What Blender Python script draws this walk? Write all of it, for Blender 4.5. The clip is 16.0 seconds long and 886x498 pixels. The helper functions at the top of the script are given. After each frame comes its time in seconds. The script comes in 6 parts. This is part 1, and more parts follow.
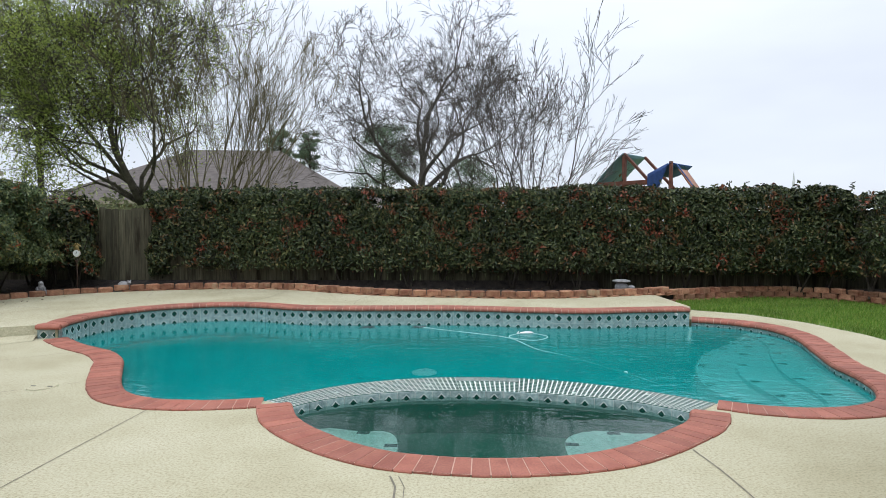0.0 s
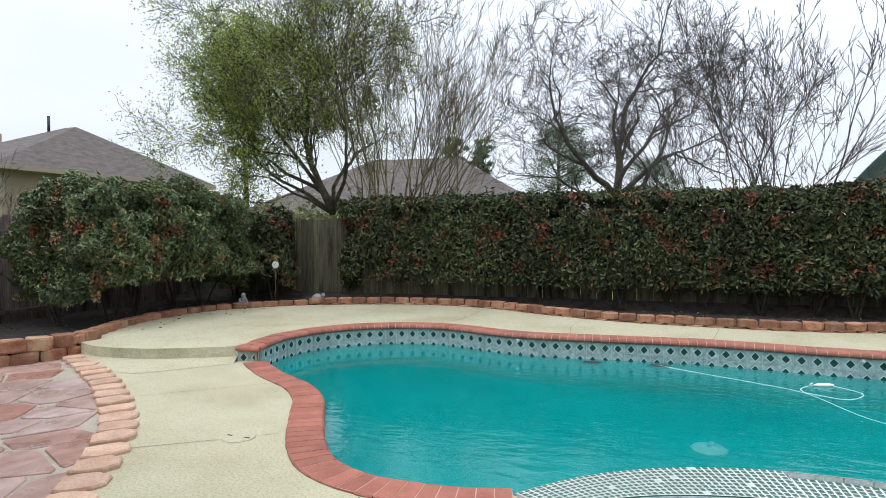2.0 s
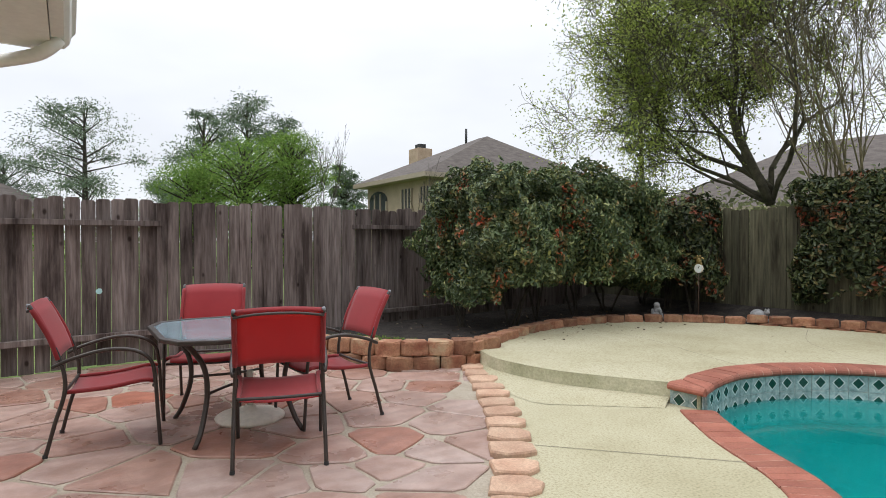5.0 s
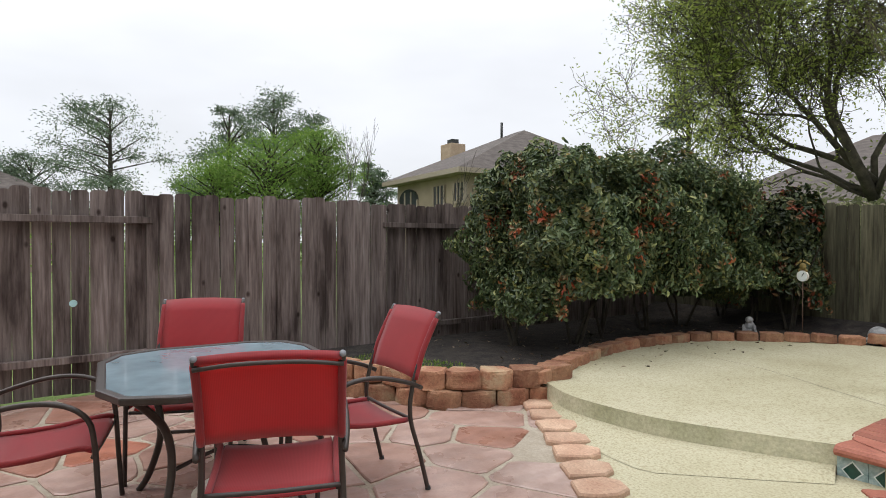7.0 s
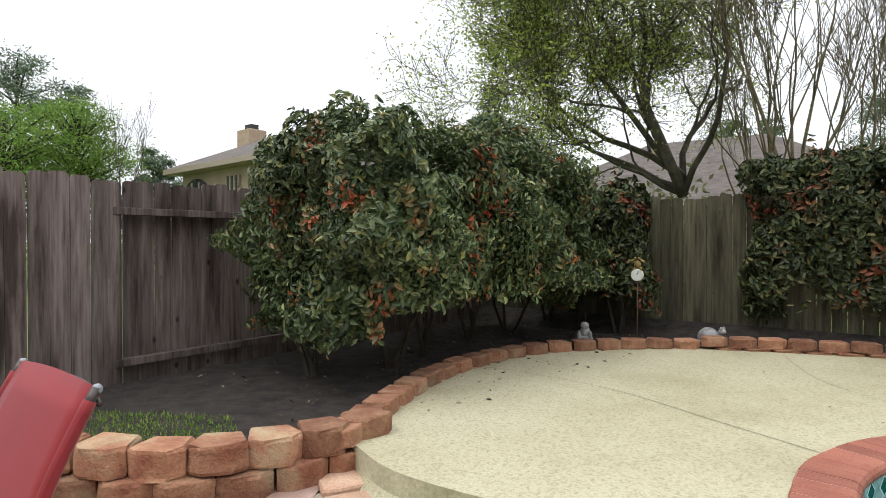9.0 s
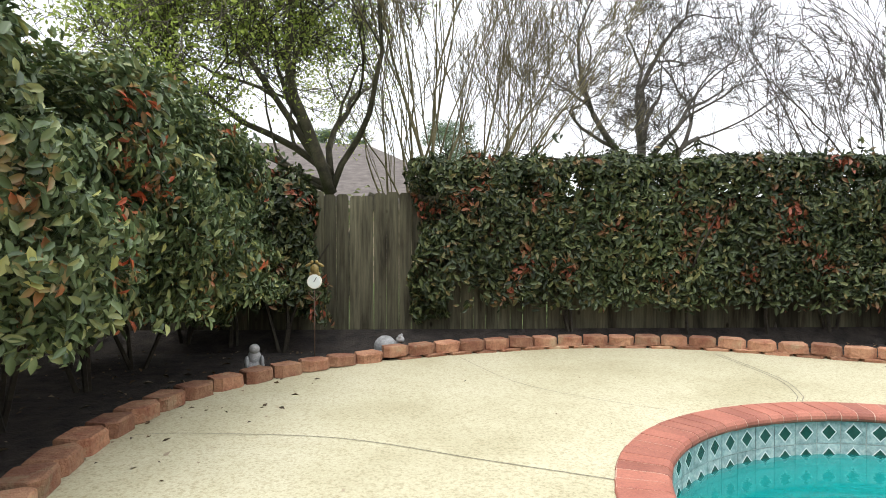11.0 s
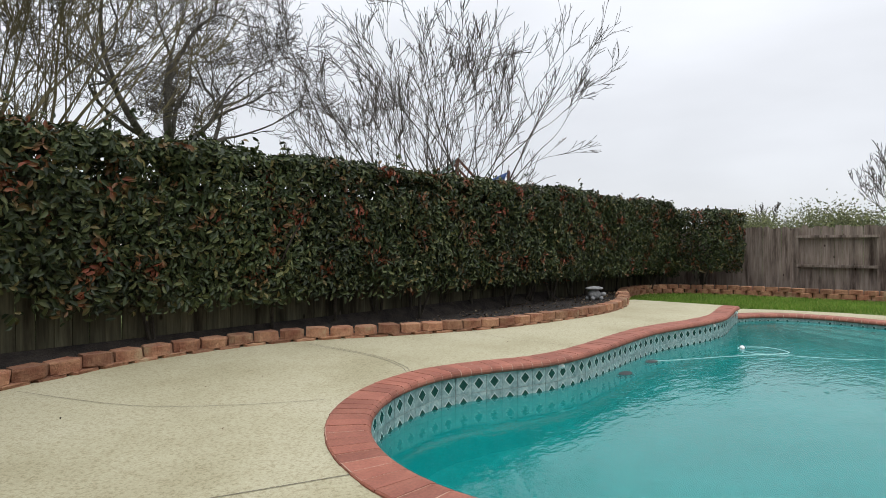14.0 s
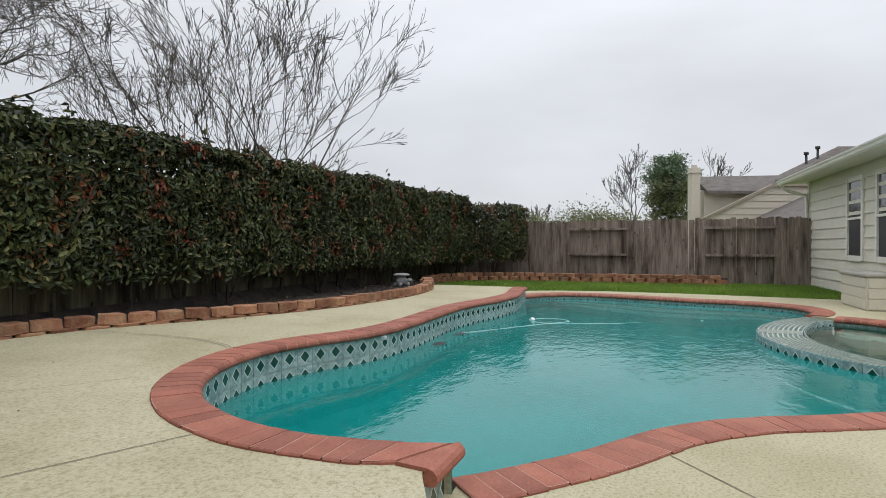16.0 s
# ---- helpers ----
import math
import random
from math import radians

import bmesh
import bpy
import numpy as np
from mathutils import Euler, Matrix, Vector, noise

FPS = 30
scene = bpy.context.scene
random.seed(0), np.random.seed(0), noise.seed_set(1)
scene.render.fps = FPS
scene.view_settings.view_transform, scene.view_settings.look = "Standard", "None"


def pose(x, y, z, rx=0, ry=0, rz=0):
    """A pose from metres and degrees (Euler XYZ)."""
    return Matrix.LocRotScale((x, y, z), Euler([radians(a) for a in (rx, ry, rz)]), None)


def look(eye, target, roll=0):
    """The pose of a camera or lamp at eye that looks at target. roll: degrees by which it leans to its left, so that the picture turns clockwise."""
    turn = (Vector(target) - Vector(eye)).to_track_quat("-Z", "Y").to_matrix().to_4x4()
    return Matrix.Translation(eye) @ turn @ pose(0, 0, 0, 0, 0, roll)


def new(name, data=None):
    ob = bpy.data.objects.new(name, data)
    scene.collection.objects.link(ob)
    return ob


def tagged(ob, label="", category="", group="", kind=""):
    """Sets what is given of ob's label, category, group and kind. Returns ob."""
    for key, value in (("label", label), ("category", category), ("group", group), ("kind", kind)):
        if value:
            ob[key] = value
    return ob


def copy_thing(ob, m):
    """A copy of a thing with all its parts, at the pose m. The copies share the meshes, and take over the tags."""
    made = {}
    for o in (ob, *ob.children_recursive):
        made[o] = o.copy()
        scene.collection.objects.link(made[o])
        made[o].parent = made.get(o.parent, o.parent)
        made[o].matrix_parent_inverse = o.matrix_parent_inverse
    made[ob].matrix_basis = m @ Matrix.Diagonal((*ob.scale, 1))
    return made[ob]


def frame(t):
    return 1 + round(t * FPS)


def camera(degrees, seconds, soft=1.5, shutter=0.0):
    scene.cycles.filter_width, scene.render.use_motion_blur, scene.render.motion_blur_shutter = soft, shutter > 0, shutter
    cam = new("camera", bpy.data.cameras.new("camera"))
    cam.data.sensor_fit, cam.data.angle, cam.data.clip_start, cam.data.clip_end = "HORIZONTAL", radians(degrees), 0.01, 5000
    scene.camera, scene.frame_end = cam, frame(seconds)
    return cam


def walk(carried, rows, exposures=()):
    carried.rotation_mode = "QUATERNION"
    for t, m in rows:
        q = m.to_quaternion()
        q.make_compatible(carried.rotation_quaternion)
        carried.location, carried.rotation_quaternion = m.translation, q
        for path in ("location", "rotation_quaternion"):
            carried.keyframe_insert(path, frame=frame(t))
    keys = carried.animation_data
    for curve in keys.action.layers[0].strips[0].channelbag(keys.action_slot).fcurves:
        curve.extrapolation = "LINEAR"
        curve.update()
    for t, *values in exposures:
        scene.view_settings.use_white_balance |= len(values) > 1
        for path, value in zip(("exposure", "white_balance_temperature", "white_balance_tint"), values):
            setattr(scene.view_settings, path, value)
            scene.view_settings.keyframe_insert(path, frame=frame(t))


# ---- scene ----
cam = camera(74.4, 16.0, 0.9)
PATH = [
    (0, (0.521, 0.459, 1.419), (0.357, 2.451, 1.349), 0.1),
    (0.5, (0.184, 0.717, 1.443), (-0.002, 2.707, 1.371), 0.2),
    (1, (-0.076, 1.071, 1.465), (-0.329, 3.053, 1.396), 0.1),
    (1.5, (-0.28, 1.428, 1.472), (-0.747, 3.372, 1.415), -0.0),
    (2, (-0.543, 1.843, 1.491), (-1.249, 3.713, 1.443), -0.1),
    (2.5, (-0.769, 2.218, 1.468), (-1.759, 3.955, 1.426), -0.0),
    (3, (-0.998, 2.531, 1.425), (-2.241, 4.097, 1.387), -0.0),
    (3.5, (-1.295, 2.783, 1.403), (-2.697, 4.209, 1.369), -0.1),
    (4, (-1.628, 3.001, 1.36), (-3.136, 4.314, 1.329), -0.1),
    (4.5, (-1.917, 3.183, 1.347), (-3.53, 4.364, 1.317), -0.1),
    (5, (-2.253, 3.296, 1.337), (-3.937, 4.376, 1.31), -0.1),
    (5.2, (-2.365, 3.342, 1.338), (-4.065, 4.396, 1.312), -0.1),
    (7.3, (-3.688, 3.923, 1.344), (-5.421, 4.922, 1.319), 0.0),
    (7.5, (-3.802, 4.005, 1.365), (-5.52, 5.029, 1.34), 0.0),
    (8, (-4.12, 4.258, 1.346), (-5.756, 5.409, 1.321), 0.0),
    (8.5, (-4.435, 4.518, 1.322), (-5.923, 5.854, 1.299), 0.2),
    (8.7, (-4.567, 4.685, 1.304), (-6.0, 6.08, 1.28), 0.1),
    (10.8, (-5.909, 5.703, 1.274), (-6.138, 7.69, 1.256), -0.0),
    (11, (-5.993, 5.786, 1.275), (-6.088, 7.783, 1.257), -0.0),
    (11.5, (-6.146, 5.914, 1.278), (-5.924, 7.901, 1.262), 0.0),
    (12, (-6.321, 6.094, 1.283), (-5.751, 8.011, 1.268), 0.4),
    (12.5, (-6.526, 6.166, 1.277), (-5.66, 7.969, 1.264), 0.3),
    (13, (-6.754, 6.184, 1.279), (-5.666, 7.861, 1.266), 0.1),
    (13.5, (-6.838, 6.272, 1.246), (-5.564, 7.814, 1.232), 0.0),
    (14, (-6.883, 6.381, 1.207), (-5.469, 7.795, 1.195), -0.0),
    (14.5, (-6.983, 6.403, 1.163), (-5.419, 7.65, 1.15), -0.0),
    (15, (-7.071, 6.488, 1.092), (-5.401, 7.59, 1.08), 0.0),
    (15.5, (-7.119, 6.512, 1.008), (-5.372, 7.486, 0.996), 0.1),
    (16, (-7.116, 6.515, 0.978), (-5.307, 7.368, 0.965), 0.0),
]
walk(cam, [(t, look(e, g, r)) for t, e, g, r in PATH],
     [(0, -0.08, 6050, 10), (1.5, 0.05, 6050, 10), (3, 0.05, 6100, 10), (5, 0, 6400, 10), (8, -0.05, 6500, 10), (8.7, 0.1, 6500, 10), (10.8, 0.68, 6500, 10), (11.5, 0.64, 6500, 10), (12, 0.5, 6500, 10), (12.5, 0.25, 6450, 10), (13, 0.08, 6450, 10), (13.5, -0.06, 6450, 10), (14.5, -0.27, 6450, 10), (16, -0.35, 6450, 10)])

# ---- world and sun: a bright overcast sky ----
world = bpy.data.worlds.new("overcast")
scene.world = world
world.use_nodes = True
wn, wl = world.node_tree.nodes, world.node_tree.links
wn.clear()
w_out = wn.new("ShaderNodeOutputWorld")
w_bg = wn.new("ShaderNodeBackground")
w_co = wn.new("ShaderNodeTexCoord")
w_sep = wn.new("ShaderNodeSeparateXYZ")
wl.new(w_co.outputs["Generated"], w_sep.inputs[0])
w_ramp = wn.new("ShaderNodeMapRange")
w_ramp.inputs["From Min"].default_value = 0.0
w_ramp.inputs["From Max"].default_value = 1.0
w_ramp.inputs["To Min"].default_value = 0.90
w_ramp.inputs["To Max"].default_value = 3.0
w_pow = wn.new("ShaderNodeMath")
w_pow.operation = "POWER"
w_pow.use_clamp = True
w_pow.inputs[1].default_value = 2.2
wl.new(w_sep.outputs["Z"], w_pow.inputs[0])
wl.new(w_pow.outputs[0], w_ramp.inputs["Value"])
w_map = wn.new("ShaderNodeMapping")
w_map.inputs["Scale"].default_value = (1.6, 1.6, 5.0)
wl.new(w_co.outputs["Generated"], w_map.inputs["Vector"])
w_noise = wn.new("ShaderNodeTexNoise")
w_noise.inputs["Scale"].default_value = 1.3
w_noise.inputs["Detail"].default_value = 4.0
wl.new(w_map.outputs[0], w_noise.inputs["Vector"])
w_cloud = wn.new("ShaderNodeMapRange")
w_cloud.inputs["From Min"].default_value = 0.3
w_cloud.inputs["From Max"].default_value = 0.7
w_cloud.inputs["To Min"].default_value = 0.9
w_cloud.inputs["To Max"].default_value = 1.06
wl.new(w_noise.outputs["Fac"], w_cloud.inputs["Value"])
w_mul = wn.new("ShaderNodeMath")
w_mul.operation = "MULTIPLY"
wl.new(w_ramp.outputs[0], w_mul.inputs[0])
wl.new(w_cloud.outputs[0], w_mul.inputs[1])
w_sky = wn.new("ShaderNodeTexSky")
w_sky.sky_type = "NISHITA"
w_sky.sun_disc = False
w_sky.sun_elevation = radians(48)
w_sky.sun_rotation = radians(200)
w_mix = wn.new("ShaderNodeMix")
w_mix.data_type = "RGBA"
w_mix.inputs[0].default_value = 0.012
w_mix.inputs[6].default_value = (0.965, 0.985, 1.03, 1)
wl.new(w_sky.outputs[0], w_mix.inputs[7])
wl.new(w_mix.outputs[2], w_bg.inputs["Color"])
wl.new(w_mul.outputs[0], w_bg.inputs["Strength"])
wl.new(w_bg.outputs[0], w_out.inputs[0])

sun = new("sun", bpy.data.lights.new("sun", "SUN"))
sun.data.energy = 0.6
sun.data.angle = radians(25)
sun.data.color = (1.0, 0.97, 0.92)
sun.matrix_world = look((0, 0, 30), (8, 14, 0))
scene.view_settings.exposure = 0.0


# ---- materials ----
def mat(name, rough=0.8, metal=0.0, spec=0.5):
    m = bpy.data.materials.new(name)
    m.use_nodes = True
    b = m.node_tree.nodes["Principled BSDF"]
    b.inputs["Roughness"].default_value = rough
    b.inputs["Metallic"].default_value = metal
    b.inputs["Specular IOR Level"].default_value = spec
    return m, m.node_tree.nodes, m.node_tree.links, b


def coords(n, l, scale, world_space=True):
    """Texture vector in metres, stretched by scale."""
    mp = n.new("ShaderNodeMapping")
    mp.inputs["Scale"].default_value = scale
    if world_space:
        g = n.new("ShaderNodeNewGeometry")
        l.new(g.outputs["Position"], mp.inputs["Vector"])
    else:
        g = n.new("ShaderNodeTexCoord")
        l.new(g.outputs["Object"], mp.inputs["Vector"])
    return mp.outputs[0]


def noise_tex(n, l, vec, scale, detail=4.0, rough=0.55):
    t = n.new("ShaderNodeTexNoise")
    t.inputs["Scale"].default_value = scale
    t.inputs["Detail"].default_value = detail
    t.inputs["Roughness"].default_value = rough
    l.new(vec, t.inputs["Vector"])
    return t.outputs["Fac"]


def ramp(n, l, fac, stops):
    r = n.new("ShaderNodeValToRGB")
    e = r.color_ramp.elements
    while len(e) < len(stops):
        e.new(0.5)
    for i, (p, c) in enumerate(stops):
        e[i].position = p
        e[i].color = (*c, 1)
    l.new(fac, r.inputs["Fac"])
    return r.outputs["Color"]


def mixc(n, l, fac, a, b, mode="MIX"):
    m = n.new("ShaderNodeMix")
    m.data_type = "RGBA"
    m.blend_type = mode
    for sock, v in ((m.inputs[0], fac), (m.inputs[6], a), (m.inputs[7], b)):
        if isinstance(v, (int, float)):
            sock.default_value = v
        elif isinstance(v, tuple):
            sock.default_value = (*v, 1)
        else:
            l.new(v, sock)
    return m.outputs[2]


def bump(n, l, b, height, strength=0.3, dist=0.01):
    k = n.new("ShaderNodeBump")
    k.inputs["Strength"].default_value = strength
    k.inputs["Distance"].default_value = dist
    l.new(height, k.inputs["Height"])
    l.new(k.outputs[0], b.inputs["Normal"])


def vary(n, l, col, amount=0.25, island=False):
    """Brightness that differs from piece to piece."""
    if island:
        src = n.new("ShaderNodeNewGeometry").outputs["Random Per Island"]
    else:
        src = n.new("ShaderNodeObjectInfo").outputs["Random"]
    mr = n.new("ShaderNodeMapRange")
    mr.inputs["To Min"].default_value = 1 - amount
    mr.inputs["To Max"].default_value = 1 + amount
    l.new(src, mr.inputs["Value"])
    h = n.new("ShaderNodeHueSaturation")
    l.new(mr.outputs[0], h.inputs["Value"])
    l.new(col, h.inputs["Color"])
    return h.outputs[0]


def grainy(name, dark, light, scale=6, fine=60, rough=0.85, bmp=0.3, dist=0.006, stretch=(1, 1, 1), piece=0.0,
           island=False, spec=0.4, own=False, speck=None):
    """A mottled surface: broad stains, fine grain and relief."""
    m, n, l, b = mat(name, rough, 0, spec)
    v = coords(n, l, stretch, not own)
    big = noise_tex(n, l, v, scale, 5)
    small = noise_tex(n, l, v, fine, 3, 0.7)
    c = ramp(n, l, big, [(0.3, dark), (0.7, light)])
    g = ramp(n, l, small, [(0.25, (0.72, 0.72, 0.72)), (0.75, (1.22, 1.22, 1.22))])
    c = mixc(n, l, 1.0, c, g, "MULTIPLY")
    if speck:
        k = ramp(n, l, noise_tex(n, l, v, scale * 0.35, 6, 0.7), [(0.55, (0, 0, 0)), (0.72, (1, 1, 1))])
        c = mixc(n, l, k, c, speck)
    if piece:
        c = vary(n, l, c, piece, island)
    l.new(c, b.inputs["Base Color"])
    if bmp:
        bump(n, l, b, small, bmp, dist)
    return m


def plain(name, col, rough=0.5, metal=0.0, spec=0.5, var=0.1, scale=25):
    """Paint, plastic or metal with slight wear."""
    m, n, l, b = mat(name, rough, metal, spec)
    v = coords(n, l, (1, 1, 1))
    f = noise_tex(n, l, v, scale, 4)
    lo = tuple(x * (1 - var) for x in col)
    hi = tuple(min(1, x * (1 + var)) for x in col)
    l.new(ramp(n, l, f, [(0.3, lo), (0.7, hi)]), b.inputs["Base Color"])
    return m


def concrete_material():
    m, n, l, b = mat("textured_deck_concrete", 0.85, 0, 0.3)
    v = coords(n, l, (1, 1, 1))
    big = noise_tex(n, l, v, 0.9, 5, 0.6)
    mid = noise_tex(n, l, v, 62, 3, 0.6)
    fine = noise_tex(n, l, v, 130, 2)
    c = ramp(n, l, big, [(0.3, (0.335, 0.305, 0.195)), (0.5, (0.40, 0.37, 0.25)), (0.72, (0.445, 0.415, 0.295))])
    pit = ramp(n, l, mid, [(0.34, (0.74, 0.71, 0.64)), (0.48, (0.99, 0.98, 0.97)), (0.62, (1.07, 1.07, 1.07))])
    c = mixc(n, l, 1.0, c, pit, "MULTIPLY")
    f = ramp(n, l, fine, [(0.3, (0.86, 0.86, 0.84)), (0.7, (1.08, 1.08, 1.08))])
    c = mixc(n, l, 1.0, c, f, "MULTIPLY")
    l.new(c, b.inputs["Base Color"])
    bump(n, l, b, mid, 0.5, 0.006)
    return m


def wood_material(name, dark, light, piece=0.3):
    """Weathered boards with upright grain and dark streaks."""
    m, n, l, b = mat(name, 0.9, 0, 0.2)
    v = coords(n, l, (1, 1, 0.06))
    g = noise_tex(n, l, v, 34, 5, 0.65)
    s = noise_tex(n, l, coords(n, l, (1, 1, 0.16)), 5.5, 5, 0.6)
    c = ramp(n, l, g, [(0.28, dark), (0.72, light)])
    st = ramp(n, l, s, [(0.34, (0.30, 0.27, 0.26)), (0.47, (0.8, 0.78, 0.77)), (0.62, (1.08, 1.08, 1.08))])
    c = mixc(n, l, 1.0, c, st, "MULTIPLY")
    kn = n.new("ShaderNodeTexVoronoi")
    kn.inputs["Scale"].default_value = 4.6
    l.new(coords(n, l, (1, 1, 0.6)), kn.inputs["Vector"])
    knot = ramp(n, l, kn.outputs["Distance"], [(0.05, (0.28, 0.24, 0.22)), (0.11, (1, 1, 1))])
    c = mixc(n, l, 1.0, c, knot, "MULTIPLY")
    c = vary(n, l, c, piece)
    l.new(c, b.inputs["Base Color"])
    bump(n, l, b, g, 0.4, 0.004)
    return m


def leaf_material(name, stops, gloss=0.45, trans=0.0, spec=0.2, tips=None):
    m, n, l, b = mat(name, gloss, 0, spec)
    isl = n.new("ShaderNodeNewGeometry").outputs["Random Per Island"]
    c = ramp(n, l, isl, stops)
    v = coords(n, l, (1, 1, 1))
    patch = ramp(n, l, noise_tex(n, l, v, 0.8, 3), [(0.3, (0.75, 0.75, 0.75)), (0.7, (1.25, 1.25, 1.2))])
    c = mixc(n, l, 1.0, c, patch, "MULTIPLY")
    if tips:
        col, scale, cut = tips
        spot = ramp(n, l, noise_tex(n, l, v, scale, 2, 0.4), [(cut, (0, 0, 0)), (cut + 0.12, (1, 1, 1))])
        pick = ramp(n, l, isl, [(0.5, (0, 0, 0)), (0.65, (1, 1, 1))])
        c = mixc(n, l, mixc(n, l, 1.0, spot, pick, "MULTIPLY"), c, col)
    l.new(c, b.inputs["Base Color"])
    if trans:
        t = n.new("ShaderNodeBsdfTranslucent")
        l.new(c, t.inputs["Color"])
        x = n.new("ShaderNodeMixShader")
        x.inputs[0].default_value = trans
        l.new(b.outputs[0], x.inputs[1])
        l.new(t.outputs[0], x.inputs[2])
        l.new(x.outputs[0], n["Material Output"].inputs[0])
    return m


def water_material(name, body, tint, cloudy, wave=3.0, strength=0.12, gust=False):
    """Pool water: clear rippled water mixed with its cloudy body colour."""
    m, n, l, b = mat(name, 0.02, 0, 0.5)
    b.inputs["IOR"].default_value = 1.33
    b.inputs["Transmission Weight"].default_value = 1.0
    b.inputs["Base Color"].default_value = (*tint, 1)
    d = n.new("ShaderNodeBsdfPrincipled")
    d.inputs["Roughness"].default_value = 0.02
    d.inputs["IOR"].default_value = 1.33
    v = coords(n, l, (1, 1, 1))
    big = noise_tex(n, l, v, 0.7, 3)
    lo = tuple(x * 0.86 for x in body)
    hi = tuple(min(1, x * 1.12) for x in body)
    l.new(ramp(n, l, big, [(0.3, lo), (0.7, hi)]), d.inputs["Base Color"])
    w1 = noise_tex(n, l, coords(n, l, (1.0, 2.2, 1)), wave, 3, 0.5)
    w2 = noise_tex(n, l, coords(n, l, (1.0, 1.6, 1)), wave * 3.5, 2, 0.5)
    add = n.new("ShaderNodeMath")
    add.operation = "MULTIPLY_ADD"
    add.inputs[1].default_value = 0.35
    l.new(w2, add.inputs[0])
    l.new(w1, add.inputs[2])
    height = add.outputs[0]
    if gust:
        # calmer towards the deep end
        sep = n.new("ShaderNodeSeparateXYZ")
        l.new(v, sep.inputs[0])
        calm = n.new("ShaderNodeMapRange")
        for key, val in (("From Min", -4.0), ("From Max", 2.5), ("To Min", 0.30), ("To Max", 1.25)):
            calm.inputs[key].default_value = val
        l.new(sep.outputs["X"], calm.inputs["Value"])
        mul = n.new("ShaderNodeMath")
        mul.operation = "MULTIPLY"
        l.new(height, mul.inputs[0])
        l.new(calm.outputs[0], mul.inputs[1])
        height = mul.outputs[0]
    bump(n, l, b, height, strength, 0.05)
    bump(n, l, d, height, strength, 0.05)
    x = n.new("ShaderNodeMixShader")
    x.inputs[0].default_value = cloudy
    l.new(b.outputs[0], x.inputs[1])
    l.new(d.outputs[0], x.inputs[2])
    l.new(x.outputs[0], n["Material Output"].inputs[0])
    return m


M_CONC = concrete_material()
M_STEP = grainy("mossy_step_face", (0.30, 0.30, 0.18), (0.52, 0.49, 0.35), 3, 45, 0.9, 0.5)
M_COPE = grainy("red_coping_brick", (0.235, 0.075, 0.048), (0.33, 0.122, 0.08), 5, 70, 0.7, 0.25, 0.004, piece=0.16)
M_JOINT = grainy("mortar", (0.38, 0.23, 0.17), (0.50, 0.33, 0.25), 8, 80, 0.95, 0.3)
M_BLOCK = grainy("red_edging_block", (0.20, 0.075, 0.042), (0.36, 0.20, 0.115), 6, 42, 0.95, 1.0, 0.016, piece=0.3,
                 speck=(0.34, 0.28, 0.17))
M_PAVER = grainy("orange_scalloped_paver", (0.40, 0.24, 0.16), (0.52, 0.36, 0.25), 6, 60, 0.9, 0.5, 0.006, piece=0.14)
M_SOIL = grainy("dark_mulch", (0.012, 0.010, 0.009), (0.05, 0.04, 0.032), 7, 40, 1.0, 1.0, 0.03)
M_LAWN = grainy("lawn_soil", (0.08, 0.13, 0.026), (0.15, 0.21, 0.055), 2, 50, 1.0, 0.6, 0.02)
M_PLASTER = grainy("pool_plaster", (0.03, 0.28, 0.27), (0.05, 0.35, 0.34), 1.5, 30, 0.8, 0.1)
M_SPAPL = grainy("spa_bench_plaster", (0.36, 0.54, 0.48), (0.46, 0.64, 0.57), 1.5, 30, 0.8, 0.1)
M_FENCE = wood_material("weathered_fence_board", (0.075, 0.055, 0.048), (0.23, 0.19, 0.175), 0.28)
M_FENCE2 = wood_material("grey_brown_fence_board", (0.135, 0.105, 0.085), (0.31, 0.255, 0.215), 0.12)
M_WATER = water_material("pool_water", (0.001, 0.250, 0.236), (0.30, 0.93, 0.90), 0.50, 4.2, 0.16, True)
# the dark body colour stands in for the hedge mirrored in the spa
M_SPAW = water_material("spa_water", (0.004, 0.060, 0.044), (0.60, 0.95, 0.86), 0.34, 2.6, 0.05)
M_SPAFL = grainy("dark_green_spa_floor", (0.025, 0.10, 0.07), (0.05, 0.155, 0.11), 1.5, 30, 0.8, 0.1)
M_HEDGE = leaf_material("hedge_leaves", [(0.0, (0.014, 0.021, 0.008)), (0.35, (0.032, 0.046, 0.018)), (0.7, (0.064, 0.083, 0.031)),
                                         (0.9, (0.11, 0.125, 0.05)), (1.0, (0.16, 0.13, 0.05))], 0.45, 0.06, 0.26, ((0.21, 0.058, 0.03), 2.6, 0.545))
M_BUSH = leaf_material("photinia_leaves", [(0.0, (0.036, 0.058, 0.024)), (0.4, (0.080, 0.115, 0.046)), (0.75, (0.130, 0.170, 0.070)),
                                           (0.92, (0.20, 0.22, 0.09)), (1.0, (0.30, 0.30, 0.09))], 0.4, 0.12, 0.35, ((0.38, 0.075, 0.03), 2.8, 0.585))
M_BARK = grainy("dark_bark", (0.022, 0.018, 0.013), (0.065, 0.055, 0.04), 8, 60, 0.95, 0.8, 0.01)
M_OAKBARK = grainy("mossy_oak_bark", (0.038, 0.034, 0.022), (0.105, 0.095, 0.06), 8, 60, 0.95, 0.8, 0.01)
M_TWIG = grainy("grey_twig_bark", (0.042, 0.036, 0.029), (0.098, 0.085, 0.07), 6, 60, 0.95, 0.3)
M_YELLOWBARK = grainy("yellow_green_bark", (0.085, 0.072, 0.034), (0.17, 0.145, 0.075), 6, 60, 0.95, 0.3)


